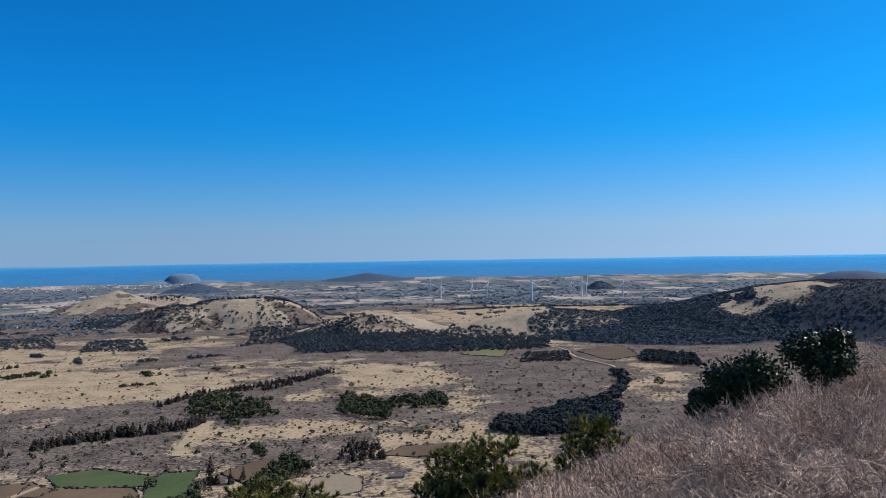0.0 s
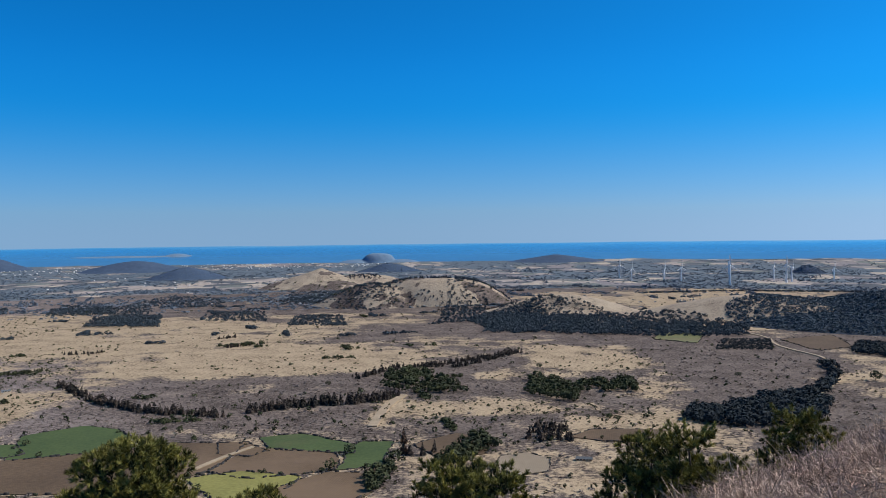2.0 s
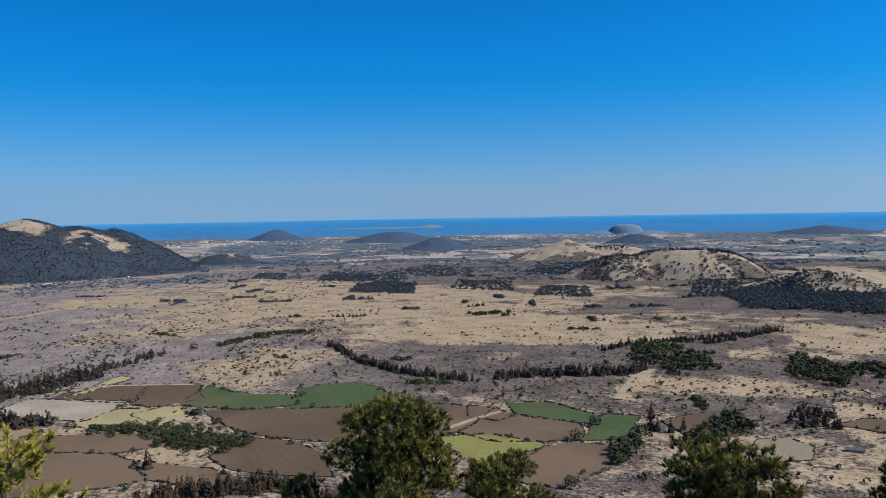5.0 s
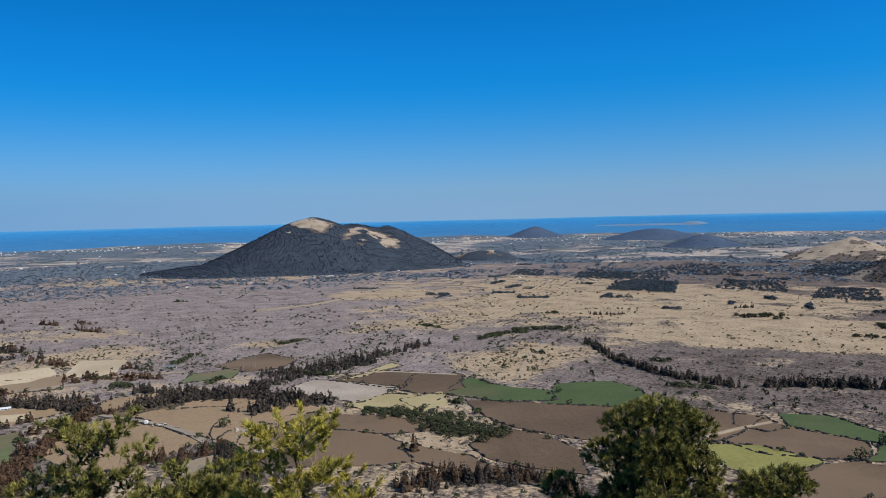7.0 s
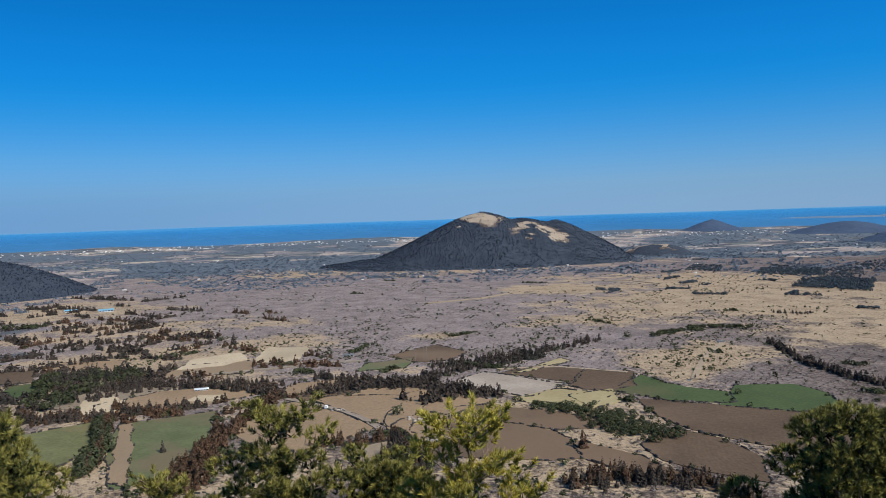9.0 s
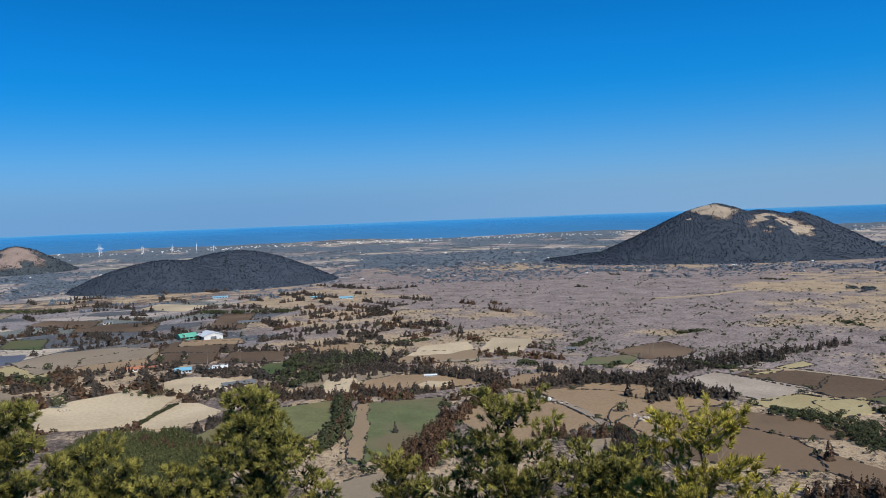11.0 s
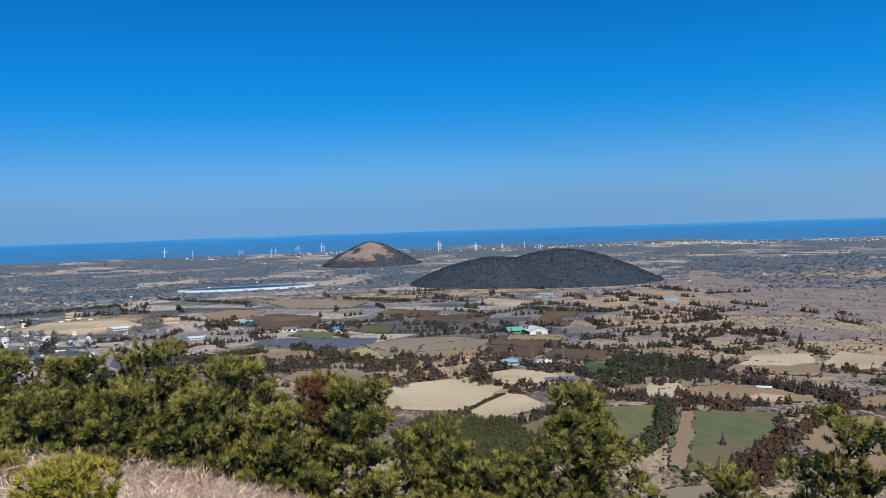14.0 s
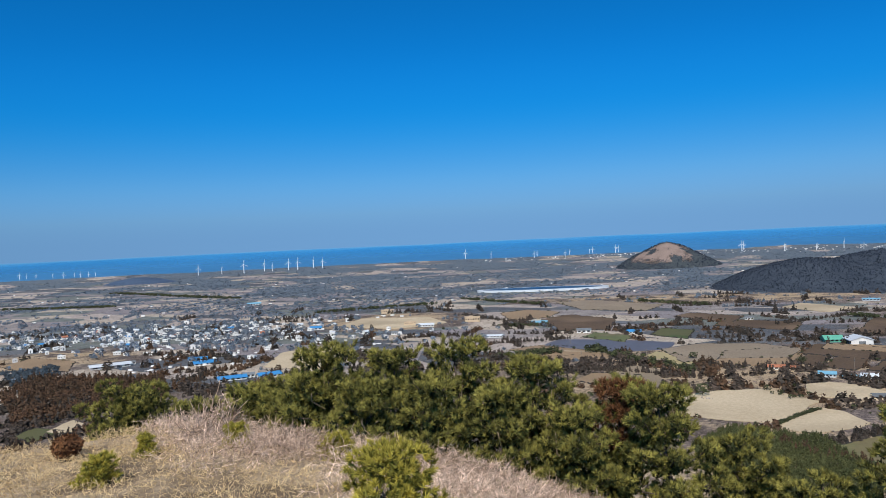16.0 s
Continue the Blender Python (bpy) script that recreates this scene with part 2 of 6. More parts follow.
# ridge evergreens, lightened and blued in colour to stand for haze
material("hazed_ridge_leaf", (0.085, 0.115, 0.14), dark=(0.06, 0.082, 0.102), scale=0.02, fine=0.3, island=0.2)
# middle-plain trees: a weaker haze tint painted into the leaf colour
material("half_hazed_leaf", (0.062, 0.082, 0.10), dark=(0.04, 0.054, 0.068), scale=0.02, fine=0.3, island=0.3)
material("grove_leaf", (0.04, 0.05, 0.055), dark=(0.024, 0.031, 0.036), scale=0.02, fine=0.3, island=0.35)
# hills near the coast: blue of the hazy air painted into the base colour
material("hazed_hill", (0.065, 0.097, 0.155), dark=(0.045, 0.07, 0.118), scale=0.01, fine=0.06)
# headland and island: the same haze, painted paler
material("hazed_cliff", (0.16, 0.235, 0.33), dark=(0.115, 0.175, 0.255), scale=0.01, fine=0.06)
# hill forest, its green turned navy by a painted haze tint
material("hazed_hill_leaf", (0.03, 0.041, 0.063), dark=(0.021, 0.03, 0.048), scale=0.02, fine=0.3, island=0.3)
material("scrub_leaf", (0.24, 0.192, 0.168), dark=(0.14, 0.112, 0.098), scale=0.02, fine=0.2, island=0.4)
material("heath_leaf", (0.35, 0.29, 0.27), dark=(0.22, 0.18, 0.168), scale=0.02, fine=0.2, island=0.35)
material("sea_water", (0.07, 0.21, 0.37), rough=0.12, dark=(0.055, 0.17, 0.31), scale=0.002, fine=0.02, spec=0.5)
# ruffled water by the coast, smoother far out
calm = MATS["sea_water"].node_tree.nodes.new("ShaderNodeAttribute")
calm.attribute_name = "calm"
gloss = MATS["sea_water"].node_tree.nodes.new("ShaderNodeMapRange")
gloss.inputs["To Min"].default_value, gloss.inputs["To Max"].default_value = 0.38, 0.03
MATS["sea_water"].node_tree.links.new(calm.outputs["Fac"], gloss.inputs["Value"])
MATS["sea_water"].node_tree.links.new(gloss.outputs[0], MATS["sea_water"].node_tree.nodes["Principled BSDF"].inputs["Roughness"])
material("deep_water", (0.035, 0.08, 0.15), rough=0.4, dark=(0.025, 0.06, 0.12), scale=0.01, fine=0.1, spec=0.2)
material("white_plaster", (0.75, 0.74, 0.72), dark=(0.6, 0.59, 0.57), scale=0.1, obj=0.15)
material("blue_roof", (0.05, 0.24, 0.52), dark=(0.035, 0.18, 0.40), scale=0.1, rough=0.5)
material("pale_blue_roof", (0.20, 0.42, 0.56), dark=(0.15, 0.34, 0.47), scale=0.1, rough=0.5)
material("green_roof", (0.16, 0.45, 0.33), dark=(0.09, 0.33, 0.24), scale=0.1, rough=0.5)
material("pale_roof", (0.62, 0.66, 0.70), dark=(0.5, 0.53, 0.57), scale=0.1, rough=0.5)
material("orange_roof", (0.42, 0.17, 0.10), dark=(0.30, 0.12, 0.07), scale=0.1, rough=0.7)
material("grey_roof", (0.16, 0.17, 0.18), dark=(0.10, 0.11, 0.12), scale=0.1, rough=0.7, obj=0.3)
material("tan_plaster", (0.55, 0.42, 0.29), dark=(0.42, 0.32, 0.22), scale=0.1)
material("window_glass", (0.02, 0.025, 0.03), rough=0.1, spec=0.5)
material("turbine_white", (0.82, 0.83, 0.84), dark=(0.74, 0.75, 0.77), rough=0.45, scale=0.05, spec=0.4)
material("pine_bark", (0.13, 0.10, 0.085), dark=(0.06, 0.045, 0.04), scale=4, fine=30, bump=0.5)
# the dark colour also serves as painted shade inside the boughs
material("pine_needles", (0.35, 0.315, 0.08), dark=(0.030, 0.036, 0.013), rough=0.6, spec=0.12, island=0.15, tone="growth_shade")
material("pine_shoot", (0.36, 0.28, 0.20), dark=(0.20, 0.15, 0.11), scale=6, fine=40)
material("yellow_needles", (0.48, 0.40, 0.07), dark=(0.15, 0.14, 0.028), rough=0.6, spec=0.12, island=0.2, tone="growth_shade")
material("dead_needles", (0.19, 0.085, 0.035), dark=(0.10, 0.045, 0.022), scale=2, fine=20, rough=0.8, island=0.3)
material("brown_leaf", (0.17, 0.12, 0.045), dark=(0.06, 0.05, 0.02), scale=3, fine=20, rough=0.5, spec=0.2, island=0.5)
material("shrub_leaf", (0.04, 0.05, 0.014), dark=(0.018, 0.024, 0.008), scale=3, fine=20, rough=0.42, spec=0.2, island=0.4)
material("grey_twig", (0.82, 0.62, 0.49), dark=(0.16, 0.095, 0.065), scale=1.5, fine=15, island=0.65)
material("dry_blade", (0.72, 0.54, 0.30), dark=(0.38, 0.265, 0.14), scale=1.0, fine=12, island=0.3)

# ---- building tools ----


def part(name, data, mat, parent=None, label=""):
    """One mesh object, from a bmesh or a mesh, under a thing or a part."""
    if isinstance(data, bmesh.types.BMesh):
        me = bpy.data.meshes.new(name)
        data.to_mesh(me)
        data.free()
    else:
        me = data
    if mat and not me.materials:
        me.materials.append(MATS[mat])
    ob = new(name, me)
    ob.parent = parent
    if label:
        tagged(ob, label)
    return ob


def mesh_np(name, verts, faces, smooth=False):
    """A mesh from arrays: verts (n, 3), faces (m, k)."""
    me = bpy.data.meshes.new(name)
    verts = np.asarray(verts, np.float32).reshape(-1, 3)
    faces = np.asarray(faces, np.int32)
    k = faces.shape[1]
    me.vertices.add(len(verts))
    me.vertices.foreach_set("co", verts.ravel())
    me.loops.add(faces.size)
    me.loops.foreach_set("vertex_index", faces.ravel())
    me.polygons.add(len(faces))
    me.polygons.foreach_set("loop_start", np.arange(0, faces.size, k, dtype=np.int32))
    if smooth:
        me.polygons.foreach_set("use_smooth", np.ones(len(faces), bool))
    me.update(calc_edges=True)
    return me


def box_into(bm, x0, x1, y0, y1, z0, z1):
    vs = [bm.verts.new(p) for p in ((x0, y0, z0), (x1, y0, z0), (x1, y1, z0), (x0, y1, z0), (x0, y0, z1), (x1, y0, z1), (x1, y1, z1), (x0, y1, z1))]
    for f in ((3, 2, 1, 0), (4, 5, 6, 7), (0, 1, 5, 4), (1, 2, 6, 5), (2, 3, 7, 6), (3, 0, 4, 7)):
        bm.faces.new([vs[i] for i in f])


RNG = np.random.default_rng(7)

# ---- the shape of the land ----
LATTICE = RNG.random((128, 128))


def value_noise(x, y, size):
    """Smooth noise between 0 and 1, with waves of that size in metres."""
    u, v = np.asarray(x, float) / size, np.asarray(y, float) / size
    i, j = np.floor(u).astype(int), np.floor(v).astype(int)
    f, g = u - i, v - j
    f, g = f * f * (3 - 2 * f), g * g * (3 - 2 * g)
    i0, j0, i1, j1 = i % 128, j % 128, (i + 1) % 128, (j + 1) % 128
    return (LATTICE[i0, j0] * (1 - f) + LATTICE[i1, j0] * f) * (1 - g) + (LATTICE[i0, j1] * (1 - f) + LATTICE[i1, j1] * f) * g


def fractal(x, y, size):
    return sum(value_noise(x + 91 * k, y + 57 * k, size / 2 ** k) * 0.5 ** k for k in range(4)) / 1.875


RIM = radians(60)   # the way down from the rim on which the holder stands


def rim_axes(x, y):
    return -math.sin(RIM) * x + math.cos(RIM) * y, math.cos(RIM) * x + math.sin(RIM) * y


def land(x, y):
    """Height of the ground: a hilltop rim, the plain below, and far land that rises to the skyline."""
    x, y = np.asarray(x, float), np.asarray(y, float)
    r = np.hypot(x, y)
    plain = np.clip((r - 1600) / 800, 0, 1) * 4 * (fractal(x, y, 260) - 0.5)
    far = EYE_Z + r * np.tan(np.radians(-2.2 + (r - 3123) / 1780 * 1.8))
    s = np.clip((r - 3716) / 1229, 0, 1)
    sea = EYE_Z + r * np.tan(np.radians(-0.35 - 1.25 * (1 - s) ** 1.5))   # the sea flattens out towards the skyline
    plain = plain + np.where(r > 3716, sea, np.where(r > 3123, far, 0))
    u, v = rim_axes(x, y)
    d = np.clip(u - 1.15 * np.clip(-v / 3, 0, 1), 0, None)
    k = np.where(v > 0, 0.08, 0.06)
    fall = np.where(d < 4.5, k * d * d, k * 20.25 + 0.62 * (d - 4.5))
    back = 0.32 * np.clip(-u - 12, 0, None)
    along = np.where(v > 0, 0.05, 0.052) * np.abs(v) + 0.30 * np.clip(v - 15, 0, None) + 0.45 * np.clip(-v - 10.5, 0, None)
    mound = EYE_Z - 1.62 - fall - back - along + 0.25 * (fractal(x, y, 5) - 0.5)
    return np.maximum(plain, mound)


HILLS = []


GULLIES = []


def lobes_height(x, y, hill):
    cx, cy, az, lobes = hill
    a = radians(az)
    dx, dy = np.asarray(x, float) - cx, np.asarray(y, float) - cy
    right, away = math.cos(a) * dx + math.sin(a) * dy, -math.sin(a) * dx + math.cos(a) * dy
    z = np.full(np.shape(dx), -1e3)
    for ox, oy, rx, ry, h, p, q in lobes:
        rho = np.hypot((right - ox) / rx, (away - oy) / ry)
        z = np.maximum(z, h * np.clip(1 - np.clip(rho, 0, 1.2) ** p, -0.05, 1) * np.where(rho < 1, np.clip(1 - rho ** p, 0, 1) ** (q - 1), 1))
    return z


def surface(x, y):
    """Land and hills together."""
    base = land(x, y)
    z = base
    for hill, (size, depth) in zip(HILLS, GULLIES):
        h = lobes_height(x, y, hill)
        top = base + h + (fractal(x, y, size) - 0.5) * depth * np.clip(h / 8, 0, 1) - 0.5
        z = np.where(h > 0.3, np.maximum(z, top), z)
    return z


# dry grass: centre, half width across, half length along, the way along, strength
GRASS = []


def grass_zone(x, y, across, along, az, strength):
    GRASS.append((x, y, across, along, radians(az), strength))


grass_zone(-455, 490, 30, 80, 43, 0.95)
grass_zone(110, 1230, 200, 170, -6, 0.95)
grass_zone(-359, 721, 181, 105, 26, 1)
grass_zone(-649, 865, 309, 261, 37, 0.8)
grass_zone(-448, 501, 125, 48, 42, 0.6)
grass_zone(-673, 564, 125, 61, 50, 0.5)
grass_zone(-985, 752, 99, 69, 53, 1)
grass_zone(-439, 437, 39, 45, 45, 0.9)
grass_zone(-171, 549, 18, 46, 17, 1)
grass_zone(-119, 548, 81, 41, 12, 0.75)
grass_zone(-376, 777, 148, 101, 26, 0.9)
grass_zone(-57, 548, 96, 69, 6, 0.45)
grass_zone(-49, 802, 61, 111, 4, 0.85)
grass_zone(215, 798, 37, 132, -15, 0.55)
grass_zone(-176, 544, 15, 54, 18, 1)
grass_zone(186, 1606, 238, 322, -7, 1)
grass_zone(-126, 1559, 100, 197, 5, 1)
grass_zone(-1085, 2123, 242, 292, 27, 0.9)
grass_zone(-1017, 2018, 102, 177, 27, 1)
grass_zone(-112, 699, 30, 40, 9, 0.5)
grass_zone(-454, 448, 41, 69, 45, 0.9)
grass_zone(-328, 248, 48, 39, 53, 0.6)
grass_zone(-358, 182, 23, 19, 63, 0.5)
grass_zone(-755, 142, 182, 98, 79, 0.6)
grass_zone(-1233, 81, 128, 160, 86, 0.7)
grass_zone(-1589, 751, 567, 144, 65, 0.6)
grass_zone(-913, 978, 169, 158, 43, 0.8)
grass_zone(-952, 112, 206, 86, 83, 0.6)
grass_zone(-668, -135, 110, 53, 101, 0.6)
grass_zone(-1389, -226, 459, 113, 99, 0.5)
grass_zone(-983, -676, 112, 116, 125, 0.9)
grass_zone(-558, -860, 125, 109, 147, 0.5)
grass_zone(-1224, -1417, 530, 193, 139, 0.4)
grass_zone(-738, -170, 119, 95, 103, 0.6)
grass_zone(-1357, -403, 295, 113, 107, 0.4)
grass_zone(-993, 1022, 250, 117, 44, 0.7)
grass_zone(-690, 371, 27, 19, 62, 0.8)
grass_zone(-569, 230, 117, 42, 68, 0.4)
grass_zone(3, 511, 66, 58, -0, 0.7)
grass_zone(-16, 409, 32, 38, 2, 0.8)
grass_zone(-1932, -1446, 1192, 203, 127, 0.4)
grass_zone(-433, 1147, 214, 98, 21, 0.5)
grass_zone(-207, 890, 160, 58, 13, 0.5)
grass_zone(-412, 223, 249, 133, 62, 0.42)
grass_zone(-645, -64, 297, 183, 96, 0.5)
grass_zone(5, 680, 48, 130, 0, 0.42)
grass_zone(175, 690, 45, 80, -14, 0.42)

# scrub that keeps the grass out: centre, half width across, half length along, the way along
SCRUB = [(-300, 585, 100, 60, radians(27)), (-320, 492, 85, 40, radians(33)), (-215, 545, 40, 45, radians(21))]


def grass_at(x, y):
    g = np.zeros(np.shape(x))
    for cx, cy, w, l, a, s in GRASS:
        dx, dy = x - cx, y - cy
        rho = np.hypot((math.cos(a) * dx + math.sin(a) * dy) / w, (-math.sin(a) * dx + math.cos(a) * dy) / l)
        g = np.maximum(g, s * np.clip(1.6 - 1.1 * rho, 0, 1))
    g = np.maximum(g, 0.5 * np.clip((560 - np.hypot(x, y)) / 120, 0, 1))
    for cx, cy, w, l, a in SCRUB:
        dx, dy = x - cx, y - cy
        rho = np.hypot((math.cos(a) * dx + math.sin(a) * dy) / w, (-math.sin(a) * dx + math.cos(a) * dy) / l)
        g = g - np.clip(1.5 - 1.1 * rho, 0, 0.6)
    return np.clip(g, 0, 1)


def heath_at(x, y):
    """Share of the lower, paler scrub below the big hill, set by bearing and distance."""
    r, az = np.hypot(x, y), np.degrees(np.arctan2(-x, y))
    return np.clip((az - 30) / 22, 0, 1) * np.clip((97 - az) / 8, 0, 1) * np.clip((r - 400) / 160, 0, 1) * np.clip((2300 - r) / 400, 0, 1)


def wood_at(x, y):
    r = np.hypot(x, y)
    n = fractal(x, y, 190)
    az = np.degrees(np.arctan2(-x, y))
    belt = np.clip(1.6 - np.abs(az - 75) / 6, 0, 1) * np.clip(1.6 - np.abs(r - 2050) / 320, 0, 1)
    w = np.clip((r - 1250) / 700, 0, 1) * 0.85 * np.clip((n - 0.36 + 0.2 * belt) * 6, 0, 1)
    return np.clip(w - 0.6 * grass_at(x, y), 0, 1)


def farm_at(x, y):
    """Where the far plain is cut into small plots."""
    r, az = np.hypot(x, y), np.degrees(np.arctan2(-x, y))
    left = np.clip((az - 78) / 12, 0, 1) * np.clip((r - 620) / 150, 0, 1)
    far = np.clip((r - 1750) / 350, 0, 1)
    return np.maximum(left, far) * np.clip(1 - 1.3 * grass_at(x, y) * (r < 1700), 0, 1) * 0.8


# ---- ground: one sheet from the feet to the skyline ----
rings = np.concatenate([[0.0], np.geomspace(0.04, 4950, 290)])
SPOKES = 600
th = np.linspace(0, 2 * math.pi, SPOKES, endpoint=False)
gx, gy = rings[1:, None] * np.cos(th), rings[1:, None] * np.sin(th)
gv = np.concatenate([[[0, 0, float(land(0, 0))]], np.stack([gx, gy, land(gx, gy)], -1).reshape(-1, 3)])
idx = 1 + np.arange((len(rings) - 1) * SPOKES).reshape(-1, SPOKES)
quads = np.stack([idx[:-1], idx[1:], np.roll(idx[1:], -1, 1), np.roll(idx[:-1], -1, 1)], -1).reshape(-1, 4)
ground_mesh = mesh_np("ground", gv, quads[:, ::1], True)
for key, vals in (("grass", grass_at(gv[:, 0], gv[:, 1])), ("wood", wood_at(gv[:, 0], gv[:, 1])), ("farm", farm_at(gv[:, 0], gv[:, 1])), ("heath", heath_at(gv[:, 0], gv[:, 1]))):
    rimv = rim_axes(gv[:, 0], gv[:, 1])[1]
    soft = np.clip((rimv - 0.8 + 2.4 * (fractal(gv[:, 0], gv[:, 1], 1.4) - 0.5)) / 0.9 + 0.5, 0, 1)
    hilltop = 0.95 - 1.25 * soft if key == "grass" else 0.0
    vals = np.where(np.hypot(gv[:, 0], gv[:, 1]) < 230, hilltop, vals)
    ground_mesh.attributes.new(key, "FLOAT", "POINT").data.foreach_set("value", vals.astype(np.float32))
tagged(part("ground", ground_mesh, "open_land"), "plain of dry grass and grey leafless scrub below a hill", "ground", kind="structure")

# ---- sea ----
NS = 400
sa = np.radians(np.linspace(-60, 175, NS))
coast = 3716 + 110 * (fractal(np.degrees(sa) * 10, 0 * sa, 60) - 0.5) * 2
steps = np.linspace(0, 1, 24)
sr = coast[:, None] * (1 - steps) + 4945 * steps
sx, sy = -np.sin(sa)[:, None] * sr, np.cos(sa)[:, None] * sr
sz = land(sx, sy) + 1.2
sz[:, 0] -= 3.0
idx = np.arange(NS * 24).reshape(NS, 24)
quads = np.stack([idx[:-1, :-1], idx[1:, :-1], idx[1:, 1:], idx[:-1, 1:]], -1).reshape(-1, 4)
sea_mesh = mesh_np("water", np.stack([sx, sy, sz], -1), quads[:, ::-1], True)
sea_mesh.attributes.new("calm", "FLOAT", "POINT").data.foreach_set("value", np.tile(steps, NS).astype(np.float32))
sea = part("water", sea_mesh, "sea_water")
tagged(sea, "deep blue sea beyond the coastal plain", "sea", kind="structure")

# ---- hills ----


def hill(cx, cy, az, lobes, label, bare=(), floor=1.0, gully=0.10):
    """A hill of rounded lobes (right, away, half width, half depth, height, power, sharpness); bare: grassy patches (right, away, half width, half depth)."""
    HILLS.append((cx, cy, az, lobes))
    R = 1.15 * max(max(abs(l[0]) + l[2] for l in lobes), max(abs(l[1]) + l[3] for l in lobes))
    n = 90
    s = np.linspace(-R, R, n)
    hx, hy = np.meshgrid(cx + s, cy + s, indexing="ij")
    z0 = land(hx, hy)
    h = lobes_height(hx, hy, HILLS[-1])
    GULLIES.append((R * 0.28, gully * max(l[4] for l in lobes)))
    rough = (fractal(hx, hy, R * 0.28) - 0.5) * GULLIES[-1][1] * np.clip(h / 8, 0, 1)
    hz = z0 + h + rough - 0.5
    a = radians(az)
    right, away = math.cos(a) * (hx - cx) + math.sin(a) * (hy - cy), -math.sin(a) * (hx - cx) + math.cos(a) * (hy - cy)
    g = np.zeros_like(hx)
    for ox, oy, rx, ry in bare:
        g = np.maximum(g, 0.85 * (fractal(hx, hy, 42) > (0.40 if floor else -1.0) + 0.09 * np.hypot((right - ox) / rx, (away - oy) / ry)) * np.clip(1.7 - 1.1 * np.hypot((right - ox) / rx, (away - oy) / ry), 0, 1))
    idx = np.arange(n * n).reshape(n, n)
    quads = np.stack([idx[:-1, :-1], idx[1:, :-1], idx[1:, 1:], idx[:-1, 1:]], -1).reshape(-1, 4)
    keep = (h.ravel()[quads] > 0).any(1)
    me = mesh_np("hill", np.stack([hx, hy, hz], -1), quads[keep], True)
    # farther hills get the materials whose colour holds the haze
    mat = "hazed_cliff" if "headland" in label or math.hypot(cx, cy) > 3800 else "quarried_land" if "quarried" in label else "hazed_hill" if math.hypot(cx, cy) > 2600 else "wooded_land"
    me.attributes.new("grass", "FLOAT", "POINT").data.foreach_set("value", g.ravel().astype(np.float32))
    me.attributes.new("wood", "FLOAT", "POINT").data.foreach_set("value", np.clip(floor - 1.5 * g, 0, 1).ravel().astype(np.float32))
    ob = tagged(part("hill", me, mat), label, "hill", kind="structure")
    return ob, (cx, cy, az, bare)


BIG = hill(-1659, 1088, 56.7, [(-55, 0, 300, 280, 125, 1.22, 1.0), (45, 0, 215, 240, 107, 1.6, 1.0), (122, -10, 190, 210, 101, 1.2, 1.0), (-200, -40, 260, 240, 26, 1.3, 1.0)], "steep dark wooded hill with pale grassy patches on top", [(-70, -30, 58, 52), (-38, -58, 22, 34), (80, -100, 70, 40), (52, -72, 26, 34), (-110, -70, 26, 34)])
FLAT = hill(-1648, -95, 93.3, [(42, 0, 208, 190, 64, 1.8, 1.1), (-90, 0, 180, 170, 52, 1.9, 1.1)], "low dark hill covered with pine wood")
QUARRY = hill(-2509, -702, 105.6, [(15, 0, 160, 170, 78, 1.35, 1.0), (60, 0, 120, 120, 52, 1.5, 1.0)], "small conical hill with a bare quarried face", [(10, -70, 72, 58), (-45, -60, 40, 40)])
PEAK = hill(-732, 1923, 20.8, [(-45, 0, 165, 130, 52, 0.95, 1.15), (60, 20, 140, 120, 33, 1.8, 1.0), (-20, -60, 130, 90, 22, 1.6, 1.0)], "grassy hill with a pointed top", [(-20, 0, 260, 260)], 0.2, 0.2)
RIDGE = hill(-390, 1439, 15.2, [(25, 10, 150, 90, 47, 3.0, 1.0), (-75, -15, 125, 85, 40, 1.7, 1.0)], "rounded grassy hill with a line of trees along its crest", [(0, -10, 300, 160)], 0.2, 0.2)
WOODED = hill(574, 1171, -26.1, [(55, 60, 410, 193, 74, 2.27, 1.1), (-175, -5, 268, 176, 48, 1.28, 1.1), (330, -80, 300, 260, 88, 1.6, 1.1), (-250, -160, 175, 102, 14, 1.16, 1.0)], "broad wooded ridge with a grassy crest", [(-75, 10, 78, 62), (-120, -40, 40, 40)], 1.0, 0.15)
HILL_A = hill(-1409, 2336, 31.1, [(0, 0, 135, 130, 39, 1.4, 1.2)], "small dark wooded hill")
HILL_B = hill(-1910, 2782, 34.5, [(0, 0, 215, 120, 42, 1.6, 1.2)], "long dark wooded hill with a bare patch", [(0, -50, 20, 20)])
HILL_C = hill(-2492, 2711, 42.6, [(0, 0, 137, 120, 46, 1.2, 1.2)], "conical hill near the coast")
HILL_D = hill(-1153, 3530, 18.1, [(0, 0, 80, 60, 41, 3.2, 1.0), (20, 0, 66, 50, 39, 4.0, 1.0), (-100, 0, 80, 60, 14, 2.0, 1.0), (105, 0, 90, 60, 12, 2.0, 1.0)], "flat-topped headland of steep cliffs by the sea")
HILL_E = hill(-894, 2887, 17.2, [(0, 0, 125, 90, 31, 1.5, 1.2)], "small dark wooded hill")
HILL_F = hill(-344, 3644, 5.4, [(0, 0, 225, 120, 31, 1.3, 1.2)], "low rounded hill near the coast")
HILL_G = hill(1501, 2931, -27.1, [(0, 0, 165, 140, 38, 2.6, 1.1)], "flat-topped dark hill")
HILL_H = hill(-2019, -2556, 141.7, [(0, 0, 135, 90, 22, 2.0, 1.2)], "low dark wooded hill")
